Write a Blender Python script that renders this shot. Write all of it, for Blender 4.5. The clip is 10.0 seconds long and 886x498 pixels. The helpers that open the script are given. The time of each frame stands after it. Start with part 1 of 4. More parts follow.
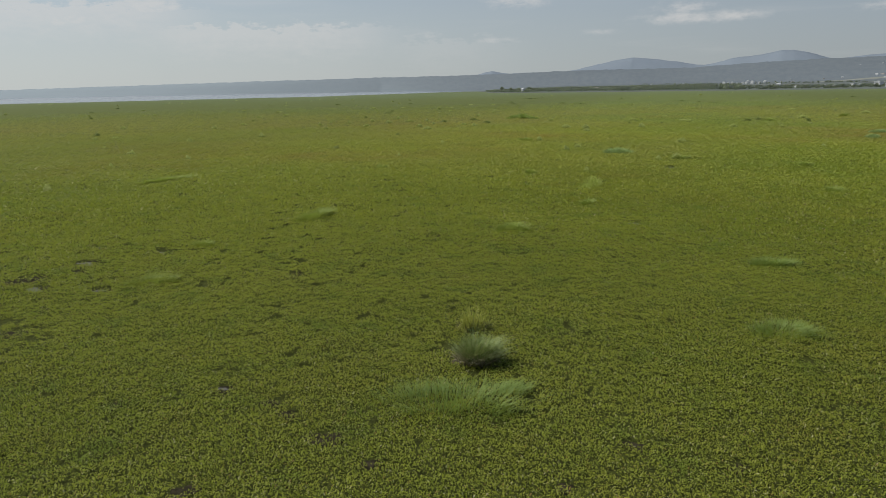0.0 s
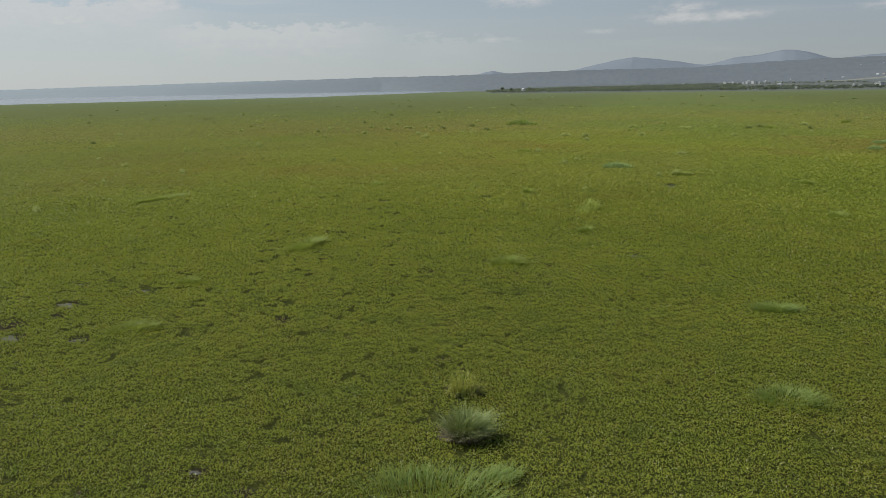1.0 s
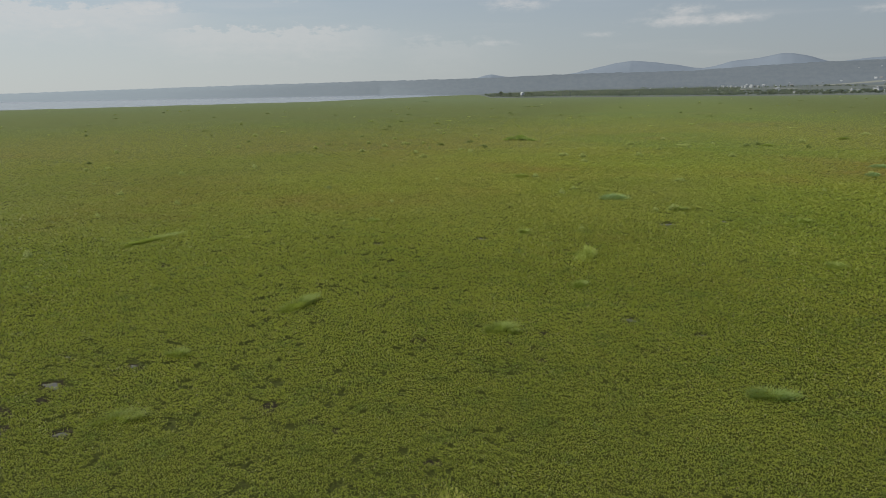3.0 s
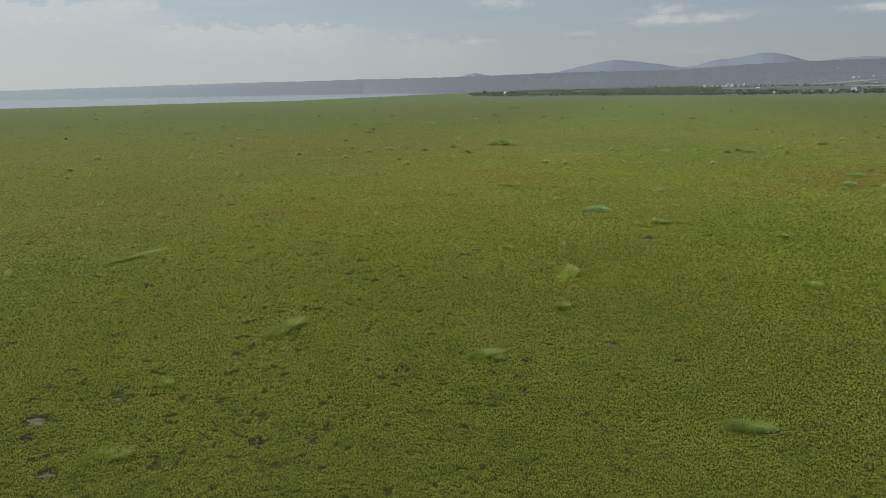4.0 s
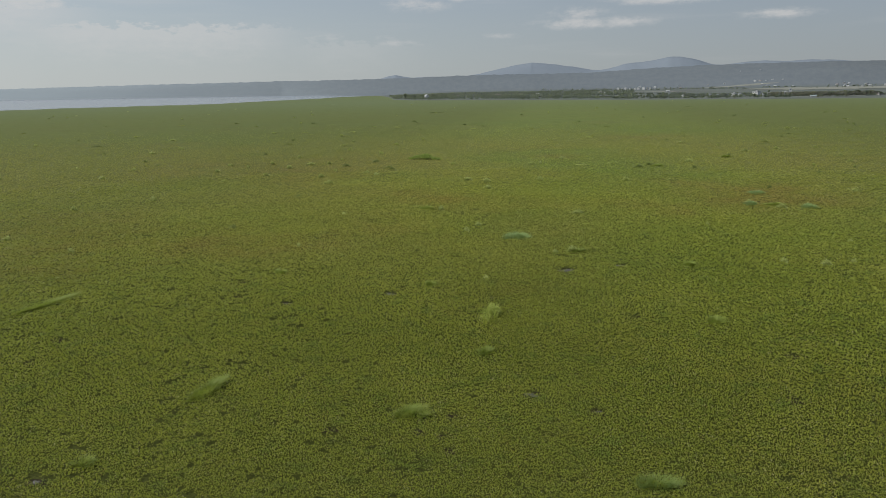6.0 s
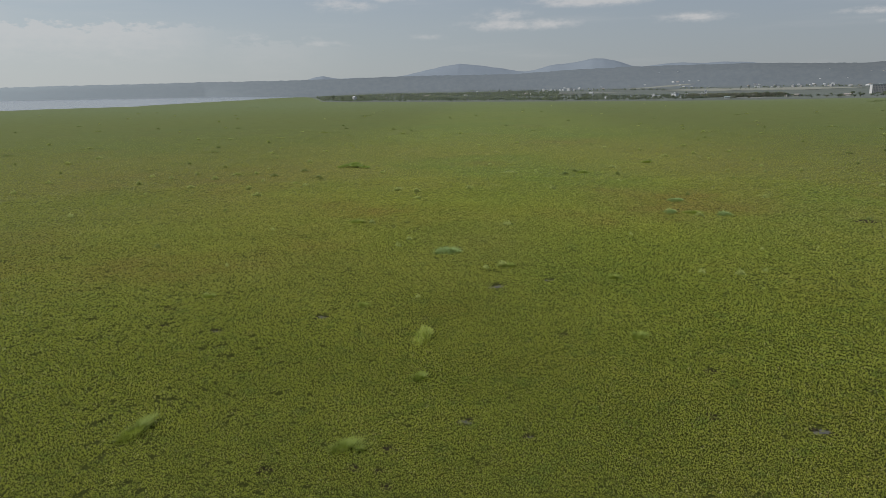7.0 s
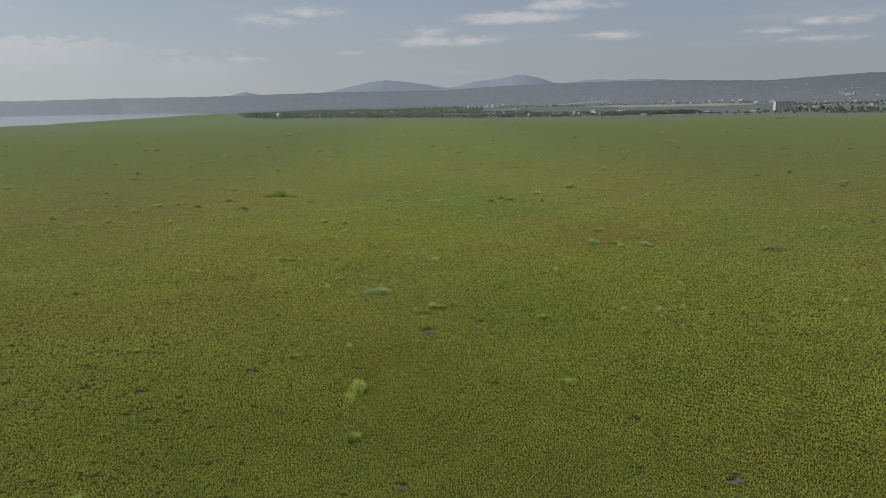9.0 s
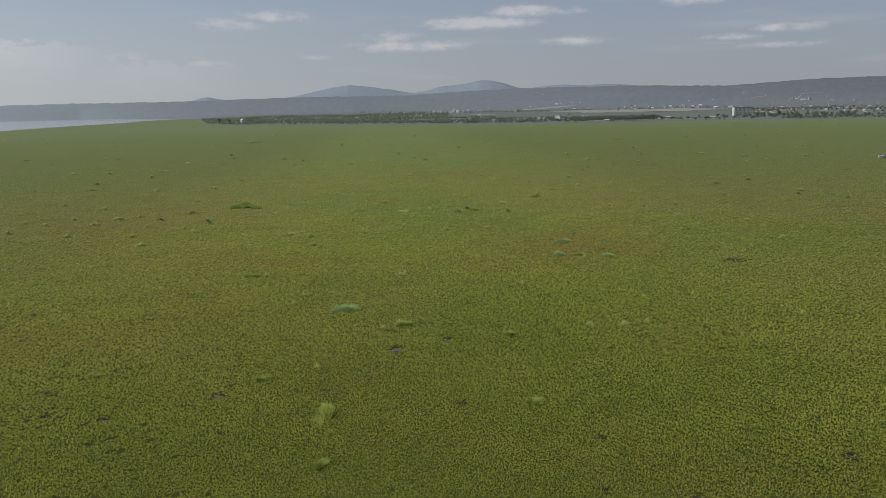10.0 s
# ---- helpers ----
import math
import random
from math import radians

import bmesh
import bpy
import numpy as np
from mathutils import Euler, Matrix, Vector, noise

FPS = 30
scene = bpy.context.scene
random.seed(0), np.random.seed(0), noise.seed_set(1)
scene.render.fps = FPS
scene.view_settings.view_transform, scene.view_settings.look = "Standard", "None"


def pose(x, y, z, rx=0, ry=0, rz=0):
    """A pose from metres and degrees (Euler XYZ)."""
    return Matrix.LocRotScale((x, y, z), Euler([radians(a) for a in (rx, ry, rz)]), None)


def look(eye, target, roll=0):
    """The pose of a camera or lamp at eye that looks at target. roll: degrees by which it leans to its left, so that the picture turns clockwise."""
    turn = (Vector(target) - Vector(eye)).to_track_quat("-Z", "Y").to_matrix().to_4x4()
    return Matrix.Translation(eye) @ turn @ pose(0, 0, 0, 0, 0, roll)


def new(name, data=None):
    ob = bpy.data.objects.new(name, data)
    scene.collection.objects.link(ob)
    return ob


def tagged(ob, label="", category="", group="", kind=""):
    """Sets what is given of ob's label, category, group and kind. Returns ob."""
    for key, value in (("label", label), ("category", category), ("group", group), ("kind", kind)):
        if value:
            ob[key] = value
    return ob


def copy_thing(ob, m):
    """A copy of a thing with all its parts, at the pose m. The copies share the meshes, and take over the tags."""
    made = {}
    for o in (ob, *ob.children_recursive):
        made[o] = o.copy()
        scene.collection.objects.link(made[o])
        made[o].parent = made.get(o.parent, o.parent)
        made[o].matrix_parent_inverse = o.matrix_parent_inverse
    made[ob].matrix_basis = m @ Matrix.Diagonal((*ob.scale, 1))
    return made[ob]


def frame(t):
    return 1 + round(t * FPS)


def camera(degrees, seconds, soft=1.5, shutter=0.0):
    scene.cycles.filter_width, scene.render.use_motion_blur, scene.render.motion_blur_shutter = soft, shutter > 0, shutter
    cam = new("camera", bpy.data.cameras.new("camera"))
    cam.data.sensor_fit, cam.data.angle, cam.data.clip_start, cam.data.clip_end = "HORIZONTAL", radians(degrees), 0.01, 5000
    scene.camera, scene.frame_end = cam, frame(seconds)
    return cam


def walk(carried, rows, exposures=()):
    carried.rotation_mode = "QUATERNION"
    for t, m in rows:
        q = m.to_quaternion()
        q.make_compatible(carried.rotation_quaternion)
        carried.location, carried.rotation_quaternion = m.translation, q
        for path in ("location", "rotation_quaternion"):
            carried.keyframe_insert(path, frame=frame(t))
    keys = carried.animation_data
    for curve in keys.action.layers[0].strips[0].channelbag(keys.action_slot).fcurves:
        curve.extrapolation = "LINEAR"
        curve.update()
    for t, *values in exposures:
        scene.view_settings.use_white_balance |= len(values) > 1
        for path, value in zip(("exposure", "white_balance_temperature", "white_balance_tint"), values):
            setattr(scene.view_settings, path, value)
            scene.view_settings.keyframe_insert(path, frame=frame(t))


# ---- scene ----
cam = camera(63.7, 10.0, soft=0.85)
PATH = [
    (0, (1.418, 3.912, 5.555), (0.833, 5.775, 5.122), -1.05),
    (0.5, (1.41, 4.468, 6.14), (0.824, 6.33, 5.7065), -1.05),
    (1, (1.39, 5.005, 6.717), (0.804, 6.867, 6.283), -1.05),
    (1.5, (1.37, 5.479, 7.296), (0.783, 7.341, 6.865), -1.08),
    (2, (1.36, 5.788, 7.904), (0.771, 7.651, 7.478), -1.1),
    (2.5, (1.38, 5.915, 8.471), (0.789, 7.778, 8.046), -1.1),
    (4, (1.443, 5.904, 10.236), (0.902, 7.781, 9.805), -0.98),
    (4.5, (1.475, 5.849, 10.856), (0.963, 7.734, 10.424), -0.92),
    (5, (1.493, 5.828, 11.453), (1.017, 7.721, 11.019), -0.9),
    (5.5, (1.52, 5.809, 12.047), (1.09, 7.713, 11.611), -0.92),
    (5.7, (1.535, 5.79, 12.27), (1.143, 7.703, 11.837), -0.93),
    (7, (1.61, 5.718, 13.984), (1.465, 7.666, 13.553), -1.0),
    (7.5, (1.6, 5.714, 14.578), (1.554, 7.669, 14.156), -1.05),
    (8, (1.58, 5.708, 15.186), (1.558, 7.665, 14.775), -1.03),
    (8.5, (1.57, 5.7, 15.735), (1.579, 7.659, 15.333), -1.03),
    (9, (1.57, 5.71, 16.273), (1.625, 7.67, 15.88), -1.05),
    (9.5, (1.58, 5.735, 16.83), (1.686, 7.695, 16.446), -1.05),
    (10, (1.591, 5.747, 17.286), (1.739, 7.705, 16.904), -1.1),
]
walk(cam, [(t, look(eye, target, roll)) for t, eye, target, roll in PATH],
     [(0, 0.04, 6500, 10), (5, 0.0, 6500, 10), (7.5, -0.04, 6470, 12), (10, -0.05, 6420, 14)])

# ---- light ----
SUN_AZ, SUN_EL = -97.0, 52.0          # compass degrees from +Y, and height
scene.view_settings.exposure = 0.0
sun = new("sun", bpy.data.lights.new("sun", "SUN"))
sun.data.energy, sun.data.angle, sun.data.color = 3.6, radians(0.6), (1.0, 0.95, 0.86)
_sa, _se = radians(SUN_AZ), radians(SUN_EL)
sun.matrix_world = look((0, 0, 0), (-math.sin(_sa) * math.cos(_se), -math.cos(_sa) * math.cos(_se), -math.sin(_se)))


class Nodes:
    """Short ways to set and join shader nodes."""

    def __init__(self, tree):
        self.tree = tree
        tree.nodes.clear()

    def node(self, kind, **attrs):
        n = self.tree.nodes.new(kind)
        for k, v in attrs.items():
            setattr(n, k, v)
        return n

    def put(self, socket, value):
        if isinstance(value, bpy.types.NodeSocket):
            self.tree.links.new(value, socket)
        else:
            socket.default_value = value

    def math(self, op, a, b=0.0, c=0.0, clamp=False):
        n = self.node("ShaderNodeMath", operation=op, use_clamp=clamp)
        for s, v in zip(n.inputs, (a, b, c)):
            self.put(s, v)
        return n.outputs[0]

    def vec(self, op, a, b=(0, 0, 0)):
        n = self.node("ShaderNodeVectorMath", operation=op)
        self.put(n.inputs[0], a)
        self.put(n.inputs[1], b)
        return n.outputs["Value" if op in ("LENGTH", "DOT_PRODUCT", "DISTANCE") else 0]

    def noise(self, vector, scale, detail=3.0, rough=0.55, lac=2.0):
        n = self.node("ShaderNodeTexNoise")
        self.put(n.inputs["Vector"], vector)
        self.put(n.inputs["Scale"], scale)
        self.put(n.inputs["Detail"], detail)
        self.put(n.inputs["Roughness"], rough)
        return n.outputs["Fac"]

    def ramp(self, fac, lo, hi, a=0.0, b=1.0):
        n = self.node("ShaderNodeMapRange", interpolation_type="SMOOTHSTEP")
        for s, v in zip(n.inputs, (fac, lo, hi, a, b)):
            self.put(s, v)
        return n.outputs[0]

    def mix(self, fac, a, b, how="MIX"):
        n = self.node("ShaderNodeMix", data_type="RGBA", blend_type=how)
        self.put(n.inputs[0], fac)
        self.put(n.inputs[6], a if isinstance(a, bpy.types.NodeSocket) else (*a, 1))
        self.put(n.inputs[7], b if isinstance(b, bpy.types.NodeSocket) else (*b, 1))
        return n.outputs[2]

    def scale_vec(self, v, s):
        return self.vec("MULTIPLY", v, s)


# ---- sky ----
world = bpy.data.worlds.new("sky")
scene.world = world
world.use_nodes = True
W = Nodes(world.node_tree)
sky = W.node("ShaderNodeTexSky", sky_type="NISHITA", sun_disc=False, sun_elevation=_se, sun_rotation=_sa % (2 * math.pi),
             altitude=1700, air_density=1.0, dust_density=2.2, ozone_density=1.0)
way = W.node("ShaderNodeTexCoord").outputs["Generated"]
xyz = W.node("ShaderNodeSeparateXYZ")
W.put(xyz.inputs[0], way)
az = W.math("MULTIPLY", W.math("ARCTAN2", xyz.outputs[0], xyz.outputs[1]), 57.2958)
el = W.math("MULTIPLY", W.math("ARCSINE", xyz.outputs[2]), 57.2958)
flat = W.node("ShaderNodeCombineXYZ")
W.put(flat.inputs[0], az)
W.put(flat.inputs[1], el)
plane = flat.outputs[0]
puff = W.noise(W.scale_vec(plane, (0.62, 1.5, 1)), 1.0, 7, 0.68)
streak = W.noise(W.scale_vec(plane, (0.05, 0.55, 1)), 1.0, 5, 0.55)
# fair-weather clouds: compass degrees, height, half width, half height, thickness
CLOUDS = [(-44.2, 5.3, 3.0, 0.8, 1.0), (-38.5, 6.3, 3.6, 0.8, 1.2), (-18.6, 4.2, 2.2, 0.4, 0.75),
          (-13, 3.7, 3.2, 0.33, 0.7), (-11.5, 6.5, 3.0, 0.6, 0.9), (-8, 7.1, 3.4, 0.5, 1.0), (0.6, 5.6, 2.6, 0.55, 0.9),
          (7.2, 6.5, 5.0, 0.55, 1.35), (10.8, 7.3, 3.0, 0.55, 1.3), (14.2, 7.1, 1.8, 0.4, 0.8), (-5.3, 4.1, 1.6, 0.3, 0.7),
          (2, 4.9, 5.5, 0.5, 1.1), (14.6, 5.0, 3.2, 0.42, 1.0), (23.3, 7.6, 3.0, 0.5, 1.1), (29.4, 5.3, 3.2, 0.42, 1.0), (26, 4.8, 2.6, 0.35, 0.9), (29.5, 4.1, 3.4, 0.3, 0.85),
          (-25, 5.0, 5.0, 0.4, 0.5), (-29, 7.0, 3.0, 0.5, 0.7)]
thick = W.ramp(streak, 0.5, 0.8, 0.0, 0.32)
# two long banks with lumpy tops, fading into the haze below: first and last compass degree, height of the top, thickness
lumps = W.math("MULTIPLY", W.math("SUBTRACT", puff, 0.5), 3.6)
for a0, a1, crest, power in ((-64, -32, 6.5, 0.85), (-44, -18, 5.1, 0.75), (-26, -9, 4.0, 0.3)):
    span = W.math("MULTIPLY", W.ramp(az, a0, a0 + 9), W.ramp(az, a1 - 9, a1, 1.0, 0.0))
    under = W.math("SUBTRACT", W.math("ADD", crest, lumps), el)
    body = W.math("MULTIPLY", W.ramp(under, -0.05, 0.4), W.ramp(under, 0.2, 3.2, 1.0, 0.25))
    thick = W.math("MAXIMUM", thick, W.math("MULTIPLY", W.math("MULTIPLY", body, span), power))
for ca, ce, wa, we, power in CLOUDS:
    off = W.scale_vec(W.vec("SUBTRACT", plane, (ca, ce, 0)), (1 / wa, 1 / we, 0))
    near = W.math("MULTIPLY", W.math("SUBTRACT", 1.35, W.vec("LENGTH", off), clamp=True), power)
    body = W.math("MULTIPLY", W.ramp(W.math("ADD", near, W.math("MULTIPLY", W.math("SUBTRACT", puff, 0.5), 3.2)), 0.1, 1.5), W.math("MINIMUM", near, 1.0))
    thick = W.math("MAXIMUM", thick, body)
veil = W.ramp(el, 0.0, 15.0, 0.86, 0.35)
sunward = W.ramp(W.vec("DOT_PRODUCT", way, (math.sin(_sa), math.cos(_sa), 0)), -0.8, 0.95)
haze = W.mix(sunward, (2.98, 3.26, 3.53), (5.40, 5.90, 5.92))
sky_air = W.mix(veil, sky.outputs[0], haze)
clouded = W.mix(W.math("MULTIPLY", thick, 0.62, clamp=True), sky_air, (6.9, 6.8, 6.65))
bg = W.node("ShaderNodeBackground")
W.put(bg.inputs[0], clouded)
W.put(bg.inputs[1], 0.09)
W.tree.links.new(bg.outputs[0], W.node("ShaderNodeOutputWorld").inputs[0])


# ---- materials ----
def material(name, colour, rough=0.8, bump=None, translucent=0.0, spec=0.3, metallic=0.0, sheen=0.0):
    """colour and bump: functions of a Nodes, or a plain colour."""
    m = bpy.data.materials.new(name)
    m.use_nodes = True
    N = Nodes(m.node_tree)
    p = N.node("ShaderNodeBsdfPrincipled")
    col = colour(N) if callable(colour) else None
    N.put(p.inputs["Base Color"], col if col is not None else (*colour, 1))
    N.put(p.inputs["Roughness"], rough(N) if callable(rough) else rough)
    N.put(p.inputs["Specular IOR Level"], spec)
    N.put(p.inputs["Metallic"], metallic)
    if sheen:
        N.put(p.inputs["Sheen Weight"], sheen)
        N.put(p.inputs["Sheen Roughness"], 0.5)
    if bump:
        height, strength, dist = bump(N)
        b = N.node("ShaderNodeBump")
        N.put(b.inputs["Strength"], strength)
        N.put(b.inputs["Distance"], dist)
        N.put(b.inputs["Height"], height)
        N.put(p.inputs["Normal"], b.outputs[0])
    last = p.outputs[0]
    if translucent:
        t = N.node("ShaderNodeBsdfTranslucent")
        N.put(t.inputs[0], N.mix(0.35, col, (0.35, 0.42, 0.03)) if col is not None else (*colour, 1))
        mix = N.node("ShaderNodeMixShader")
        N.put(mix.inputs[0], translucent)
        N.put(mix.inputs[1], last)
        N.put(mix.inputs[2], t.outputs[0])
        last = mix.outputs[0]
    N.tree.links.new(last, N.node("ShaderNodeOutputMaterial").inputs[0])
    return m


def place(N):
    return N.node("ShaderNodeNewGeometry").outputs["Position"]


def island(N):
    return N.node("ShaderNodeNewGeometry").outputs["Random Per Island"]


def object_random(N):
    return N.node("ShaderNodeObjectInfo").outputs["Random"]


def marsh_tone(N):
    """Broad drifts of plant colour over the marsh: olive, fresh green and rusty stands. Distance haze and lens falloff
    are painted in too.
    """
    p = N.scale_vec(place(N), (1, 1, 0))
    broad = N.noise(p, 0.012, 4, 0.6)
    mid = N.noise(p, 0.11, 4, 0.6)
    rust = N.noise(N.vec("ADD", p, (310, 90, 0)), 0.035, 5, 0.65)
    c = N.mix(N.ramp(mid, 0.3, 0.7), (0.298, 0.345, 0.045), (0.383, 0.420, 0.062))
    c = N.mix(N.ramp(broad, 0.42, 0.66, 0, 0.7), c, (0.195, 0.300, 0.040))
    green_stand = N.ramp(N.vec("DISTANCE", p, (22.0, 40.0, 0.0)), 14.0, 34.0, 0.25, 1.0)
    c = N.mix(N.math("MULTIPLY", green_stand, N.ramp(rust, 0.50, 0.70, 0, 0.75)), c, (0.330, 0.225, 0.055))
    russet = N.math("MULTIPLY", N.ramp(N.vec("DISTANCE", p, (-52.0, 128.0, 0.0)), 8.0, 34.0, 1.0, 0.0), N.ramp(mid, 0.35, 0.6))
    c = N.mix(N.math("MULTIPLY", russet, 0.45), c, (0.300, 0.215, 0.060))
    spots = N.noise(N.vec("ADD", p, (40, 170, 0)), 0.75, 4, 0.65)
    c = N.mix(N.ramp(spots, 0.50, 0.68, 0, 0.6), c, (0.145, 0.240, 0.045))
    c = N.mix(N.ramp(spots, 0.30, 0.45, 0.35, 0), c, (0.290, 0.235, 0.050))
    # haze painted into the plant colour, paler and greyer further out
    distance_haze = N.ramp(N.vec("DISTANCE", p, (1.5, 5.0, 0.0)), 14.0, 190.0, 0.0, 0.72)
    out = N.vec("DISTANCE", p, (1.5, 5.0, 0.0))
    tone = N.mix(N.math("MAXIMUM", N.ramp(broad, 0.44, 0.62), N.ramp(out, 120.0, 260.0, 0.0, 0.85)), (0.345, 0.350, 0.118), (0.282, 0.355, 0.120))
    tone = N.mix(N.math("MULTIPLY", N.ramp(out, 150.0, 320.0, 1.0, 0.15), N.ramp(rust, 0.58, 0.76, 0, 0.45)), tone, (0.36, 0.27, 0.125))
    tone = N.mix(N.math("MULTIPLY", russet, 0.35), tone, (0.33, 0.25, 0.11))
    c = N.mix(distance_haze, c, tone)
    # a belt of browner, drier growth across the middle of the marsh, with greener drifts in it
    drift = N.noise(N.vec("ADD", N.scale_vec(p, (1.0, 0.7, 1)), (77, 12, 0)), 0.03, 5, 0.62)
    belt = N.math("MULTIPLY", N.ramp(out, 34.0, 70.0), N.ramp(out, 130.0, 260.0, 1.0, 0.0))
    sep = N.node("ShaderNodeSeparateXYZ")
    N.put(sep.inputs[0], p)
    west = N.math("MULTIPLY", N.ramp(sep.outputs[0], -62.0, -12.0, 1.0, 0.0), N.ramp(out, 30.0, 60.0))      # lens falloff at both sides, painted as dulled colour towards lake and town
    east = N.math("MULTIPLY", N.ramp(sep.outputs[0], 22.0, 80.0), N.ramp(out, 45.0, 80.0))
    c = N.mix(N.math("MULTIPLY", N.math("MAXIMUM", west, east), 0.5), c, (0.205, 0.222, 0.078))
    return N.mix(N.math("MULTIPLY", belt, N.ramp(drift, 0.38, 0.68, 0.05, 0.42)), c, (0.340, 0.290, 0.108))


def leaf_colour(N):
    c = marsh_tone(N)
    r = island(N)
    # leaf colours are mixed up close and even out with distance
    mixed = N.ramp(N.vec("DISTANCE", place(N), (1.5, 5.0, 0.0)), 14.0, 55.0, 1.0, 0.15)
    close = N.ramp(N.vec("DISTANCE", place(N), (1.5, 5.0, 0.0)), 14.0, 70.0, 1.0, 0.25)
    c = N.mix(N.math("MULTIPLY", close, N.ramp(r, 0.0, 1.0, 0.0, 0.52)), c, (0.085, 0.125, 0.015))
    c = N.mix(N.math("MULTIPLY", mixed, N.ramp(r, 0.84, 0.97, 0.0, 0.8)), c, (0.44, 0.45, 0.13))
    c = N.mix(N.math("MULTIPLY", mixed, N.ramp(r, 0.94, 0.955, 0.0, 0.85)), c, (0.30, 0.17, 0.06))
    c = N.mix(N.math("MULTIPLY", mixed, N.ramp(r, 0.965, 0.97, 0.0, 0.8)), c, (0.56, 0.58, 0.33))
    return c


def ground_colour(N):
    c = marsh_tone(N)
    p = N.scale_vec(place(N), (1, 1, 0))
    fine = N.noise(p, 9.0, 5, 0.7)
    coarse = N.noise(p, 0.9, 4, 0.6)
    mud = N.mix(N.ramp(fine, 0.35, 0.65), (0.034, 0.040, 0.011), (0.075, 0.085, 0.020))
    mottle = N.noise(N.scale_vec(p, (0.6, 1.0, 1)), 0.22, 5, 0.7)
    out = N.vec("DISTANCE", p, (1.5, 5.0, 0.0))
    # shade between leaves that aren't modelled, put in by darkening their tone
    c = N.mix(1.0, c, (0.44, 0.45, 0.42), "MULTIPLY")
    # haze over the far ground, painted as a paler, greyer green
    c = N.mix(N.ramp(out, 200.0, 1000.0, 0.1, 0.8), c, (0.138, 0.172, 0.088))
    c = N.mix(N.ramp(mottle, 0.34, 0.52, 0.38, 0.0), c, (0.055, 0.075, 0.024))
    c = N.mix(N.ramp(mottle, 0.56, 0.74, 0.0, 0.3), c, (0.19, 0.215, 0.10))
    # bare mud lies between the plants of the near stand; further out they close up
    return N.mix(N.ramp(out, 35.0, 105.0), mud, c)


def ground_bump(N):
    p = N.scale_vec(place(N), (1, 1, 0))
    return N.math("ADD", N.noise(p, 6.0, 5, 0.7), N.noise(p, 0.8, 4, 0.6)), 0.7, 0.12


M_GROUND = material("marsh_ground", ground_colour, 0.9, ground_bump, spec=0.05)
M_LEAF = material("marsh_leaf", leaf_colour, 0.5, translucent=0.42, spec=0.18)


def stalk_colour(a, b, tip):
    def build(N):
        c = N.mix(island(N), a, b)
        n = N.noise(place(N), 3.0, 3, 0.6)
        return N.mix(N.ramp(n, 0.45, 0.75, 0, 0.6), c, tip)
    return build


M_TUSSOCK = material("tussock_blade", stalk_colour((0.17, 0.23, 0.07), (0.30, 0.37, 0.14), (0.42, 0.46, 0.23)), 0.5, translucent=0.25)
M_DRY = material("dry_stem", stalk_colour((0.10, 0.085, 0.05), (0.19, 0.16, 0.10), (0.06, 0.05, 0.03)), 0.8)
M_STRAW = material("bleached_straw", stalk_colour((0.32, 0.29, 0.18), (0.50, 0.46, 0.32), (0.24, 0.21, 0.13)), 0.7, translucent=0.3)
M_GRASS = material("soft_grass", stalk_colour((0.20, 0.30, 0.07), (0.30, 0.39, 0.11), (0.38, 0.44, 0.15)), 0.55, translucent=0.45)
M_FRESH = material("fresh_grass", stalk_colour((0.24, 0.32, 0.06), (0.345, 0.41, 0.10), (0.43, 0.47, 0.15)), 0.55, translucent=0.45)
M_HERB = material("pale_herb", stalk_colour((0.35, 0.43, 0.09), (0.50, 0.55, 0.15), (0.56, 0.60, 0.19)), 0.5, translucent=0.45)
M_PALE = material("pale_flowering_herb", stalk_colour((0.42, 0.48, 0.16), (0.56, 0.60, 0.24), (0.62, 0.64, 0.32)), 0.6, translucent=0.3)
M_YELLOW = material("yellow_herb", stalk_colour((0.34, 0.36, 0.08), (0.50, 0.49, 0.13), (0.54, 0.52, 0.17)), 0.5, translucent=0.4)
M_REED = material("reedy_bush", stalk_colour((0.28, 0.40, 0.16), (0.38, 0.50, 0.22), (0.44, 0.54, 0.26)), 0.55, translucent=0.35)
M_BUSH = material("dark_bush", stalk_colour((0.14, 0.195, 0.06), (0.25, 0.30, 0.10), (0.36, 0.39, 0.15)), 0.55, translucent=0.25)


def mud_colour(N):
    n = N.noise(place(N), 7.0, 5, 0.65)
    # darker than wet mud alone: shade of the hollows is in the colour
    return N.mix(N.ramp(n, 0.3, 0.7), (0.020, 0.019, 0.011), (0.058, 0.051, 0.031))


M_MUD = material("wet_mud", mud_colour, 0.85, lambda N: (N.noise(place(N), 14.0, 4, 0.6), 0.6, 0.03), spec=0.02)
M_TUSSOCK_FOOT = material("tussock_foot_ground", lambda N: N.mix(N.noise(place(N), 9.0, 5, 0.65), (0.055, 0.048, 0.032), (0.12, 0.105, 0.075)), 0.9, lambda N: (N.noise(place(N), 14.0, 4, 0.6), 0.6, 0.03), spec=0.05)
M_PUDDLE = material("marsh_water", lambda N: N.mix(N.noise(place(N), 5.0, 3, 0.5), (0.060, 0.058, 0.046), (0.11, 0.105, 0.085)), 0.4,
                    lambda N: (N.noise(place(N), 30.0, 2, 0.5), 0.05, 0.01), spec=0.5)
M_LAKE = material("lake_water", lambda N: N.mix(N.noise(place(N), 0.004, 3, 0.6), (0.19, 0.21, 0.22), (0.23, 0.25, 0.26)), 0.22,
                  lambda N: (N.noise(N.scale_vec(place(N), (0.4, 1.2, 1)), 0.9, 4, 0.6), 0.25, 0.2), spec=0.35)


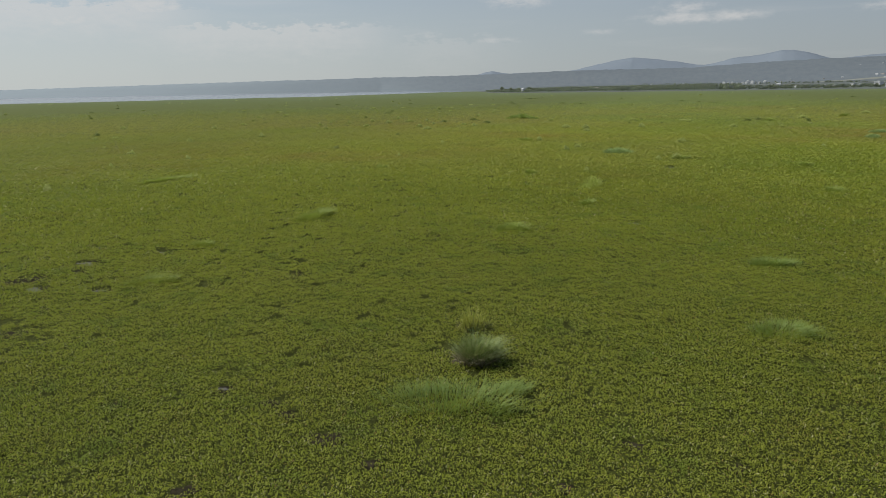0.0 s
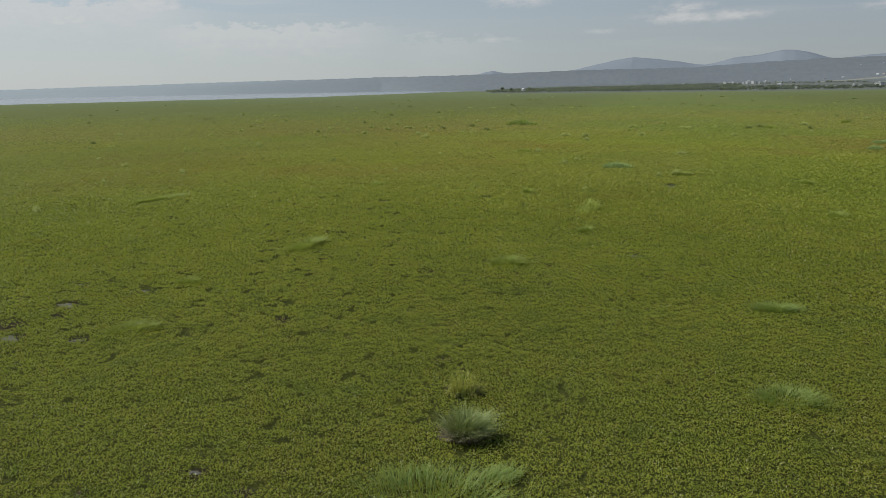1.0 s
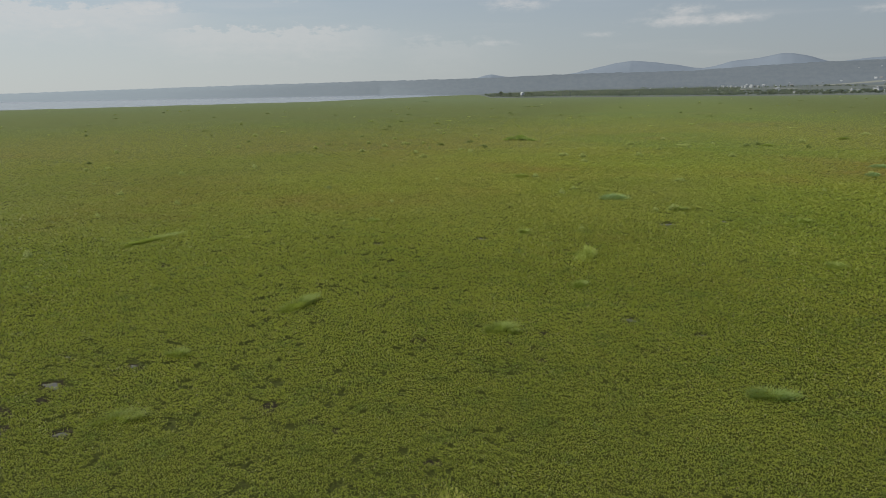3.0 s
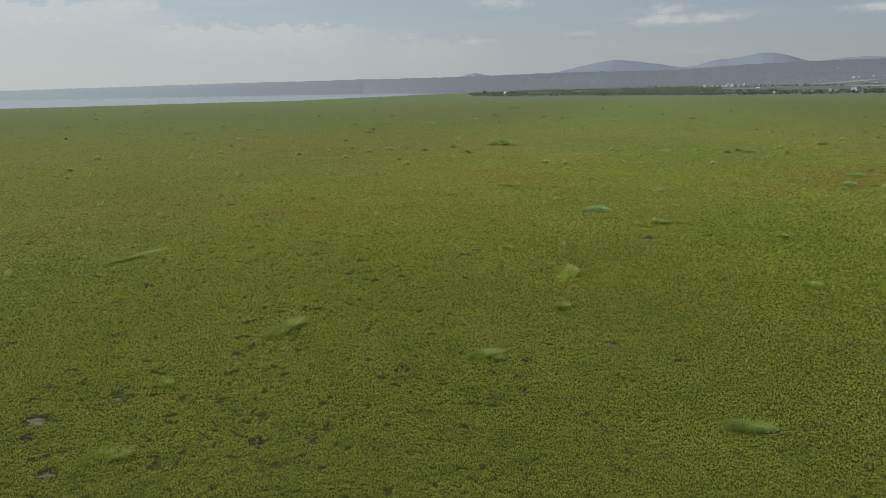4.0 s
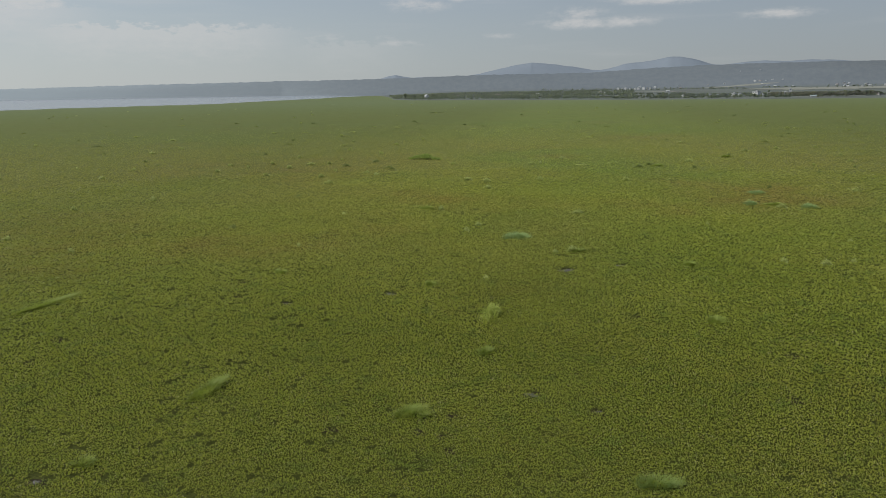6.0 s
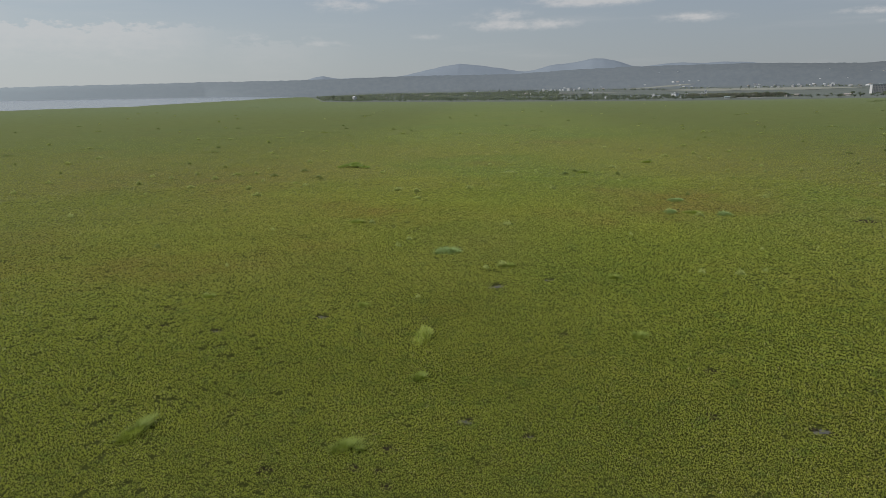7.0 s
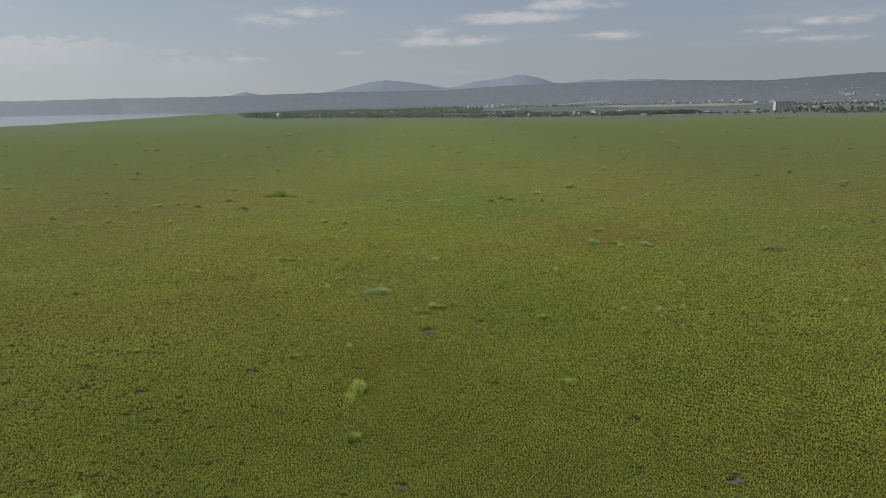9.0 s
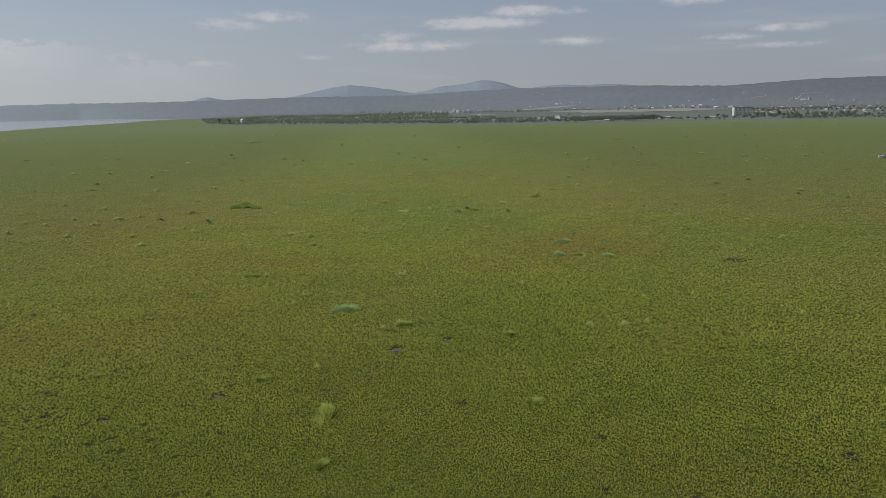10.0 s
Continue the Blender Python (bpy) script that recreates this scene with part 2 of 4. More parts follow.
def along_hill(N):
    """Coordinates that run along the ridge and up it, so that woods and gullies follow the slope."""
    xyz = N.node("ShaderNodeSeparateXYZ")
    N.put(xyz.inputs[0], place(N))
    flat = N.node("ShaderNodeCombineXYZ")
    N.put(flat.inputs[0], N.math("MULTIPLY", N.math("ARCTAN2", xyz.outputs[0], xyz.outputs[1]), 3400.0))
    N.put(flat.inputs[2], N.math("MULTIPLY", xyz.outputs[2], 2.0))
    return flat.outputs[0]


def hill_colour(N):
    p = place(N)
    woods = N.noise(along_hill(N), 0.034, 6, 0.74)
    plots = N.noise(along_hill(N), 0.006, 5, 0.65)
    # blue-grey instead of leaf green: the ridge's haze is put into the colour
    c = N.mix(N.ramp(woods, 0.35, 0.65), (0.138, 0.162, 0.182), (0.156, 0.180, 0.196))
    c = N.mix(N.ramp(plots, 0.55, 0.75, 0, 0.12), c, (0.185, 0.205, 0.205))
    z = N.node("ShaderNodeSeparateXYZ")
    # thicker painted haze towards the west
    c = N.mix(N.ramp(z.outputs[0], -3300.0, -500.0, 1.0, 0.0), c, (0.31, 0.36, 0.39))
    # thinner painted haze towards the east, where the ridge counts as nearer
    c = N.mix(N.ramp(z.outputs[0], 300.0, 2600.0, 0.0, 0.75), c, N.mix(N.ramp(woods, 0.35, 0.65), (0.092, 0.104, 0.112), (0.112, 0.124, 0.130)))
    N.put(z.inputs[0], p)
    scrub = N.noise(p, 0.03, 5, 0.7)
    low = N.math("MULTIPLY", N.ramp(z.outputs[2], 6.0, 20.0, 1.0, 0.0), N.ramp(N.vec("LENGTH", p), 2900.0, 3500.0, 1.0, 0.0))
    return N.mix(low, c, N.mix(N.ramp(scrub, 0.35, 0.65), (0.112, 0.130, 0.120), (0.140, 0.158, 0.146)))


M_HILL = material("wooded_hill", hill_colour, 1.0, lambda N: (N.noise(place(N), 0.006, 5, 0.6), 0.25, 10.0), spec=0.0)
# pale blue is distance haze, put into the mountains' base colour
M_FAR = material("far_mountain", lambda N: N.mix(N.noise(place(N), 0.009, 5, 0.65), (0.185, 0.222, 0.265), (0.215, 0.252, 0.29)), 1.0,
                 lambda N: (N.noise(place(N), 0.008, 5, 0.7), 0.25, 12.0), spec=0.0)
M_FIELD = material("dry_field", lambda N: N.mix(N.noise(place(N), 0.02, 5, 0.65), (0.20, 0.213, 0.185), (0.255, 0.262, 0.235)), 0.95, spec=0.0)
M_ROAD = material("pale_track", lambda N: N.mix(N.noise(place(N), 0.05, 4, 0.6), (0.27, 0.27, 0.25), (0.36, 0.35, 0.32)), 0.95, spec=0.0)
# leaf greens lightened and greyed towards blue: shore haze, painted in
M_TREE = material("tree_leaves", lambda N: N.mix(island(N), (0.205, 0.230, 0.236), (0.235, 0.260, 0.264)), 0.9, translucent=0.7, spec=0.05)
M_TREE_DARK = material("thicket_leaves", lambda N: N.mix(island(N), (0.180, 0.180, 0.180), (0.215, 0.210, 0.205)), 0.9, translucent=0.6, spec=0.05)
M_BARK = material("bark", lambda N: N.mix(N.noise(place(N), 4.0, 4, 0.6), (0.07, 0.055, 0.04), (0.14, 0.11, 0.085)), 0.9)


def plaster(name, a, b):
    return material(name, lambda N: N.mix(N.noise(place(N), 0.35, 5, 0.65), a, b), 0.85, lambda N: (N.noise(place(N), 2.0, 4, 0.6), 0.2, 0.02), spec=0.2)


# town colours muted and greyed: haze put into plaster and roofs
M_WHITE = plaster("white_plaster", (0.52, 0.53, 0.53), (0.62, 0.63, 0.63))
M_CREAM = plaster("cream_plaster", (0.38, 0.37, 0.34), (0.46, 0.44, 0.40))
M_GREY = plaster("grey_plaster", (0.36, 0.36, 0.36), (0.46, 0.46, 0.45))
M_ROSE = plaster("clay_plaster", (0.33, 0.29, 0.27), (0.40, 0.36, 0.33))
M_TIN = plaster("tin_roof", (0.42, 0.44, 0.45), (0.55, 0.56, 0.56))
M_RUST = plaster("rusty_roof", (0.26, 0.235, 0.22), (0.34, 0.31, 0.29))
M_TEAL = plaster("teal_roof", (0.28, 0.35, 0.36), (0.35, 0.42, 0.43))
M_GLASS = material("window_glass", (0.22, 0.24, 0.26), 0.2, spec=0.5)


# ---- shapes ----
def mesh_object(name, verts, faces, mat, parent=None, label=""):
    me = bpy.data.meshes.new(name)
    me.from_pydata(verts, [], faces)
    me.materials.append(mat)
    ob = new(name, me)
    if parent is not None:
        ob.parent = parent
    return tagged(ob, label) if label else ob


def part(name, bm, mat, parent=None, label=""):
    me = bpy.data.meshes.new(name)
    bm.to_mesh(me)
    bm.free()
    me.materials.append(mat)
    ob = new(name, me)
    if parent is not None:
        ob.parent = parent
    return tagged(ob, label) if label else ob


def quads_object(name, co, mat, parent=None):
    """A mesh of loose quads out of an array (n, 4, 3)."""
    n = len(co)
    me = bpy.data.meshes.new(name)
    me.vertices.add(4 * n)
    me.vertices.foreach_set("co", np.ascontiguousarray(co, dtype=np.float32).ravel())
    me.loops.add(4 * n)
    me.loops.foreach_set("vertex_index", np.arange(4 * n, dtype=np.int32))
    me.polygons.add(n)
    me.polygons.foreach_set("loop_start", np.arange(0, 4 * n, 4, dtype=np.int32))
    me.update(calc_edges=True)
    me.materials.append(mat)
    ob = new(name, me)
    if parent is not None:
        ob.parent = parent
    return ob


_table = np.random.default_rng(7).random((256, 256))


def vnoise(x, y, scale, shift=0):
    """Smooth value noise, 0 to 1, for arrays."""
    x, y = np.asarray(x, float) / scale + 37.3 + shift, np.asarray(y, float) / scale + 91.7 + 2 * shift
    i, j = np.floor(x).astype(int), np.floor(y).astype(int)
    u, v = x - i, y - j
    u, v = u * u * (3 - 2 * u), v * v * (3 - 2 * v)
    g = lambda a, b: _table[a % 256, b % 256]
    return (g(i, j) * (1 - u) + g(i + 1, j) * u) * (1 - v) + (g(i, j + 1) * (1 - u) + g(i + 1, j + 1) * u) * v


def polar(a, r):
    return r * math.sin(radians(a)), r * math.cos(radians(a))


def ground_z(x, y):
    d = np.hypot(x, y)
    return (0.07 * (vnoise(x, y, 7.0) - 0.5) + 0.10 * (vnoise(x, y, 23.0, 5) - 0.5)) * np.clip((220 - d) / 120, 0, 1)


# ---- ground, lake and land ----
front = np.arange(-64, 50.01, 0.5)
behind = np.arange(56, 290, 6.0)
angles = np.radians(np.concatenate([front, behind]))
rings = [1.5]
while rings[-1] < 4900:
    rings.append(rings[-1] * 1.035)
rings = np.array(rings)
gx, gy = np.outer(rings, np.sin(angles)), np.outer(rings, np.cos(angles))
gz = ground_z(gx, gy)
na, nr = len(angles), len(rings)
verts = [(0, 0, 0)] + list(zip(gx.ravel().tolist(), gy.ravel().tolist(), gz.ravel().tolist()))
faces = [(0, 1 + (k + 1) % na, 1 + k) for k in range(na)]
faces += [(1 + i * na + k, 1 + i * na + (k + 1) % na, 1 + (i + 1) * na + (k + 1) % na, 1 + (i + 1) * na + k) for i in range(nr - 1) for k in range(na)]
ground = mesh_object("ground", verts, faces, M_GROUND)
tagged(ground, "flat marsh bed covered in olive-green plants and mud", "marsh", kind="structure")
for poly in ground.data.polygons:
    poly.use_smooth = True

# lake: near edge by compass degrees
LAKE_A = [-112, -80, -48.5, -41.6, -33.8, -27, -23, -19.2, -17, -14.8]
LAKE_R = [780, 850, 920, 960, 1080, 1180, 1560, 2080, 2950, 3500]
la = np.arange(-112, -14.79, 0.2)
lr = np.interp(la, LAKE_A, LAKE_R) * (1 + 0.05 * (vnoise(la * 40, la * 0, 30.0) - 0.5))
steps = np.linspace(0, 1, 8)
verts, faces = [], []
for a, r in zip(la, lr):
    for s in steps:
        x, y = polar(a, r + (4080 - r) * s * s if r < 4080 else r)
        verts.append((x, y, 0.06 + 7.0 * s * s * min(1.0, (4080 - r) / 2000)))
ns = len(steps)
for k in range(len(la) - 1):
    for i in range(ns - 1):
        b = k * ns + i
        faces.append((b, b + ns, b + ns + 1, b + 1))
lake = mesh_object("water", verts, faces, M_LAKE)
tagged(lake, "calm pale grey lake water beyond the marsh", "lake", kind="structure")

SHORE_A = [-180, -112, -80, -22, -14.6, -13.4, -12, -3.7, 5, 14, 20, 26, 36, 50, 80, 120, 180]
SHORE_R = [3300, 3300, 3950, 3950, 3300, 1350, 1200, 1020, 900, 840, 850, 900, 930, 950, 1400, 2600, 3300]
RIDGE_A = [-180, -100, -75, -48.5, -43.3, -37.7, -31.6, -25.3, -24, -18.7, -14.2, -7, -2, 1.7, 6, 10.5, 18.3, 22, 25.9, 29, 31.4, 35.7, 45, 75, 120, 180]
RIDGE_E = [0.5, 0.4, 0.4, 0.48, 0.60, 0.74, 0.86, 0.95, 1.0, 1.03, 1.08, 1.25, 1.26, 1.27, 1.5, 1.63, 1.66, 1.55, 1.45, 1.62, 1.74, 1.77, 1.9, 1.3, 0.8, 0.5]
RIDGE = 4250.0


def land_z(a, r):
    """Height of the land beyond the marsh, for arrays of compass degrees and distances."""
    a, r = np.asarray(a, float), np.asarray(r, float)
    shore = np.interp(a, SHORE_A, SHORE_R)
    top = 12 + RIDGE * np.tan(np.radians(np.interp(a, RIDGE_A, RIDGE_E)))
    x, y = r * np.sin(np.radians(a)), r * np.cos(np.radians(a))
    foot = np.maximum(shore + 20, np.interp(a, [-22, -13, -3], [3950, 3300, 2350]))
    slope = np.interp(a, [-13.6, -8], [0.0015, 0.0062])
    plain = 0.5 + np.maximum(r - shore, 0) * slope
    plain = np.where(r < shore, -1.5, plain)
    t = np.clip((r - foot) / (RIDGE - foot), 0, 1)
    climb = t ** 1.35 * (1.6 - 0.6 * t)
    fold = (vnoise(x, y, 420.0, 3) - 0.5) * 0.22 + (vnoise(x, y, 150.0, 9) - 0.5) * 0.06
    base = 0.5 + np.maximum(np.minimum(foot, 4200) - shore, 0) * slope
    z = base + (top - base) * np.clip(climb + fold * 4 * t * (1 - t) * 0.8, 0, 1.0)
    z = np.where(r > RIDGE, top - (r - RIDGE) * 0.12, z)
    z = z + np.where(t > 0.6, (vnoise(x, y, 26.0, 4) + vnoise(x, y, 11.0, 6) - 1.0) * 8.0 * (t - 0.6), 0)
    return np.where(r < foot, plain, z)


land_a = np.concatenate([np.arange(-80, 60.01, 0.18), np.arange(63, 280, 3.0)])
land_a = np.where(land_a > 180, land_a - 360, land_a)
land_s = np.concatenate([np.linspace(0, 0.3, 10), np.linspace(0.32, 1.0, 46), [1.03]])
verts, faces = [], []
shore_r = np.interp(land_a, SHORE_A, SHORE_R)
for a, s0 in zip(land_a, shore_r):
    rr = s0 - 15 + (RIDGE - s0 + 15) * land_s
    rr[1] = s0 + 2
    zz = land_z(np.full(len(rr), a), rr)
    zz[-1] = 0
    xs, ys = rr * math.sin(radians(a)), rr * math.cos(radians(a))
    verts += list(zip(xs.tolist(), ys.tolist(), zz.tolist()))
n, m = len(land_a), len(land_s)
for k in range(n):
    for i in range(m - 1):
        b, c = k * m + i, ((k + 1) % n) * m + i
        faces.append((b, c, c + 1, b + 1))
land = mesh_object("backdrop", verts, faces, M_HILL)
tagged(land, "long wooded ridge in blue haze behind the lake", "hills", kind="structure")
for poly in land.data.polygons:
    poly.use_smooth = True

# far mountains behind the ridge
PEAK_A = [-16, -14.6, -13.9, -13.3, -12.6, -12, -10.5, -9, -7, -5.5, -4, -2.7, -1, 0.5, 1.7, 2.5, 3.3, 4.3, 5.5, 6.6, 7.5, 8.3, 9.3, 10.5, 11.3, 12.5, 14, 15.5, 17, 18.5, 20, 25]
PEAK_E = [0.9, 1.05, 1.27, 1.36, 1.2, 1.12, 1.2, 1.1, 1.3, 1.62, 1.95, 2.1, 1.95, 1.72, 1.5, 1.45, 1.6, 1.88, 1.96, 2.12, 2.3, 2.27, 2.05, 1.66, 1.62, 1.76, 1.83, 1.75, 1.8, 1.72, 1.6, 1.3]
fa = np.arange(-16, 25.01, 0.06)
fe = np.interp(fa, PEAK_A, PEAK_E)
fe = np.convolve(np.pad(fe, 3, "edge"), np.ones(7) / 7, "valid")
top = 12 + 4700 * np.tan(np.radians(fe))
verts, faces = [], []
depth = [(4330, 0.0), (4420, 0.35), (4520, 0.66), (4610, 0.87), (4700, 1.0), (4800, 0.5)]
for a, h in zip(fa, top):
    for r, share in depth:
        x, y = polar(a, r)
        rough = float(vnoise(x, y, 60.0, 6)) * 0.6 + float(vnoise(x, y, 22.0, 8)) * 0.4 - 0.5
        verts.append((x, y, h * share + 4.0 * rough * (share > 0.1)))
m = len(depth)
for k in range(len(fa) - 1):
    for i in range(m - 1):
        b = k * m + i
        faces.append((b, b + m, b + m + 1, b + 1))
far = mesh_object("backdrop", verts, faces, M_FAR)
tagged(far, "pale blue far mountains with rounded summits", "mountains", kind="structure")
for poly in far.data.polygons:
    poly.use_smooth = True


def land_patch(name, a0, a1, r0, r1, mat, label, lift=0.5, skew=0.0, cat="field"):
    """A strip of open ground that lies on the slope; skew: metres that the far end lies further off."""
    na_, nr_ = max(4, int((a1 - a0) / 0.25)), 5
    vs, fs = [], []
    for i in range(na_ + 1):
        a = a0 + (a1 - a0) * i / na_
        rag = 1 + 0.25 * (float(vnoise(a * 30, r0, 9.0)) - 0.5)
        mid = (r0 + r1) / 2 + skew * (i / na_ - 0.5)
        half = (r1 - r0) / 2 * rag * min(1.0, 4 * (i + 0.6) / na_, 4 * (na_ - i + 0.6) / na_)
        for j in range(nr_ + 1):
            r = mid + half * (2 * j / nr_ - 1)
            x, y = polar(a, r)
            vs.append((x, y, float(land_z(a, r)) + lift))
    for i in range(na_):
        for j in range(nr_):
            b = i * (nr_ + 1) + j
            fs.append((b, b + nr_ + 1, b + nr_ + 2, b + 1))
    return tagged(mesh_object(name, vs, fs, mat), label, cat, kind="structure")


land_patch("field", 12.5, 26.0, 1650, 2250, M_FIELD, "pale dry field behind the shore trees")
land_patch("field", 27.8, 30.5, 1500, 1900, M_FIELD, "pale dry field beside the town")
land_patch("field", 9.0, 15.0, 2470, 2530, M_FIELD, "thin pale field strip at the foot of the hill", 0.5, 200)
land_patch("road", -1.5, 11.0, 1640, 1690, M_ROAD, "pale dirt road behind the shore trees", 0.6, -60, "road")
land_patch("road", 16.0, 20.5, 905, 918, M_ROAD, "pale dirt track along the shore", 0.5, 0, "road")
land_patch("field", 27.4, 28.3, 3000, 3030, M_FIELD, "pale patch of cleared hillside", 0.5, 40)
land_patch("field", 30.0, 31.9, 3120, 3140, M_FIELD, "pale terrace of cleared hillside", 0.5, 60)

# ---- marsh plants ----
CX, CY = 1.4, 4.0
PUDDLES = [(-16.24, 19.71, 0.67), (-6.47, 14.82, 0.32), (-2.65, 12.98, 0.22), (-15.8, 24.87, 0.43), (-7.76, 22.66, 0.3), (3.01, 32.86, 0.4), (1.76, 55.92, 1.14),
           (15.04, 33.75, 0.71), (-9.36, 48.58, 0.75), (-15.18, 45.73, 0.59), (-2.79, 48.48, 0.44), (-17.2, 22.75, 0.7), (-14.2, 20.1, 0.5), (-18.8, 25.05, 0.34),
           (0.3, 34.2, 0.6), (5.66, 57.8, 0.75)]
MUD_GAPS = [(-5.24, 14.5, 0.27), (-4.71, 14.16, 0.26), (-3.68, 13.52, 0.39), (0.28, 13.08, 0.2), (2.65, 14.3, 0.21), (-13.44, 16.4, 0.45), (-17.34, 20.43, 1.01),
           (-4.92, 11.54, 0.29), (-7.95, 13.65, 0.19), (1.14, 14.6, 0.24), (-16.59, 21.73, 0.4),
           (-9.59, 23.15, 0.53), (-3.8, 21.3, 0.29), (-6.89, 22.3, 0.22), (-2.32, 28.86, 0.31), (-15.07, 26.19, 0.39), (-7.15, 29.89, 0.38),
           (-3.76, 30.14, 0.37), (-24.13, 34.68, 0.51), (-24.98, 37.9, 0.48), (-2.82, 29.96, 0.26), (12.41, 40.19, 0.62), (11.04, 35.07, 0.43),
           (-2.66, 31.68, 0.43), (-18.89, 46.64, 0.62), (-20.15, 50.2, 0.75), (24, 36.72, 0.73), (-6.43, 78.55, 0.6), (40.36, 81.79, 1.66), (10.11, 45.72, 0.42),
           (5.64, 45.59, 0.48)]


def bare(x, y):
    """True where mud or water lies open."""
    out = np.zeros(len(x), bool)
    for px, py, w in PUDDLES + MUD_GAPS + [(-2.15, 17.35, 0.8)]:
        # centre pushed back, so the dark rim stands for shade on the far side
        dx, dy = (x - px) / (w * 0.54), (y - py - 0.12 * w) / (w * 0.56)
        rag = 0.55 + 0.9 * vnoise(x, y, 0.12 + 0.1 * w, 11)
        out |= (dx * dx + dy * dy < rag * rag) & (vnoise(x, y, 0.07, 15) < (0.74 if w > 0.3 and (px, py, w) in PUDDLES else 0.62))
    return out


def spacing(d):
    """Metres between plants that are modelled singly, by the distance from the middle of the stand."""
    d = np.maximum(d, 1.0)
    return np.where(d < 22, 0.048, np.where(d < 70, 0.048 * (d / 22) ** 1.24, 0.202 * np.minimum(d / 70, 1.6)))


def leaf_field(d0, d1, a0, a1, per_plant, reach, seed, label, sparse=1.0, slim=1.0):
    """A carpet of small plants, each a tuft of folded leaves, between two distances."""
    rng = np.random.default_rng(seed)
    out = []
    d = d0
    while d < d1:
        gap = float(spacing(d)) * sparse
        fade = min(1.0, ((325 - d) / 255) ** 2)
        step = gap / d
        aa = np.arange(radians(a0), radians(a1), step)
        aa = aa[rng.random(len(aa)) < fade] + rng.uniform(-0.5, 0.5) * step
        aa = aa + rng.uniform(-0.42, 0.42, len(aa)) * step
        rr = d + rng.uniform(-0.42, 0.42, len(aa)) * gap
        out.append(np.stack([CX + rr * np.sin(aa), CY + rr * np.cos(aa), np.full(len(aa), gap)]))
        d += gap
    x, y, gap = np.concatenate(out, axis=1)
    away = np.hypot(x - CX, y - CY)
    even = np.interp(away, [20, 40, 75], [1.0, 0.85, 0.5])          # the carpet grows more even further out
    share = np.interp(away, [24, 60], [0.0, 1.0])
    clump = (vnoise(x, y, 0.16, 2) * (1 - share) + vnoise(x, y, 0.33, 6) * share) * 0.62 + vnoise(x, y, 1.5, 4) * 0.38
    keep = (clump > 0.10 + 0.22 * rng.random(len(x))) & ~bare(x, y)
    hole = vnoise(x, y, 0.5, 21) * 0.6 + vnoise(x, y, 0.2, 22) * 0.4
    keep &= hole > (0.06 + 0.14 * vnoise(x, y, 8.0, 23) + 0.12 * np.clip((-2 - x) / 12, 0, 1)) * np.interp(away, [25, 70], [1.0, 0.7])
    # wind-combed rows in one stand
    rows = np.exp(-((x - 21) ** 2 + (y - 40) ** 2) / 90.0) * np.sin(2 * np.pi * (0.72 * x + 0.694 * y + 0.5 * vnoise(x, y, 3.0, 30)) / 0.62)
    clump = clump + 0.22 * rows
    keep &= clump > 0.0
    x, y, gap, clump, even = (np.repeat(v[keep], per_plant) for v in (x, y, gap, clump, even))
    n = len(x)
    length = gap * reach * rng.uniform(0.65, 1.35, n)
    turn = rng.uniform(0, 2 * np.pi, n)
    rise = np.arcsin(np.clip(rng.uniform(0.05, 1.0, n), -1, 0.11 / length))
    tall = np.repeat(rng.uniform(0.55, 1.0, n // per_plant), per_plant)
    z = ground_z(x, y) + 0.06 * (1 - even) + even * (0.03 + 0.17 * clump) * tall * rng.uniform(0.45, 1.0, n)
    push = gap * rng.uniform(0.0, 0.28, n)
    p = np.stack([x + np.cos(turn) * push, y + np.sin(turn) * push, z], 1)
    u = np.stack([np.cos(turn) * np.cos(rise), np.sin(turn) * np.cos(rise), np.sin(rise)], 1)
    v = np.stack([-np.sin(turn), np.cos(turn), np.zeros(n)], 1)
    w = np.cross(u, v)
    L = length[:, None]
    wide = (rng.uniform(0.17, 0.33, n) * slim * length)[:, None]
    co = np.stack([p, p + 0.5 * u * L + v * wide + 0.14 * w * L, p + u * L, p + 0.5 * u * L - v * wide + 0.14 * w * L], 1)
    return tagged(quads_object("marsh_plants", co, M_LEAF), label, "marsh plants", kind="stuff")


leaf_field(8.2, 22, -54, 18.5, 3, 1.0, 1, "dense carpet of small olive-green water plants", 1.0, 0.72)
leaf_field(22, 40, -54, 41, 2, 1.15, 2, "dense carpet of small olive-green water plants on mud", 1.0, 0.85)
leaf_field(0.2, 8.2, 0, 360, 2, 1.1, 6, "open carpet of small olive-green water plants on mud", 2.6)
leaf_field(8.2, 22, 18.5, 41, 3, 1.0, 7, "carpet of small olive-green water plants on wet mud", 1.8)
leaf_field(8.2, 80, 41, 306, 2, 1.15, 8, "open carpet of olive-green water plants on mud", 6.0)
leaf_field(40, 70, -53, 41, 2, 1.08, 4, "dense carpet of small olive-green water plants on mud")
leaf_field(70, 120, -53, 41, 2, 1.02, 3, "low olive-green marsh plants over wet ground")
leaf_field(120, 320, -53, 41, 1, 1.1, 5, "thinning olive-green marsh plants over wet ground")


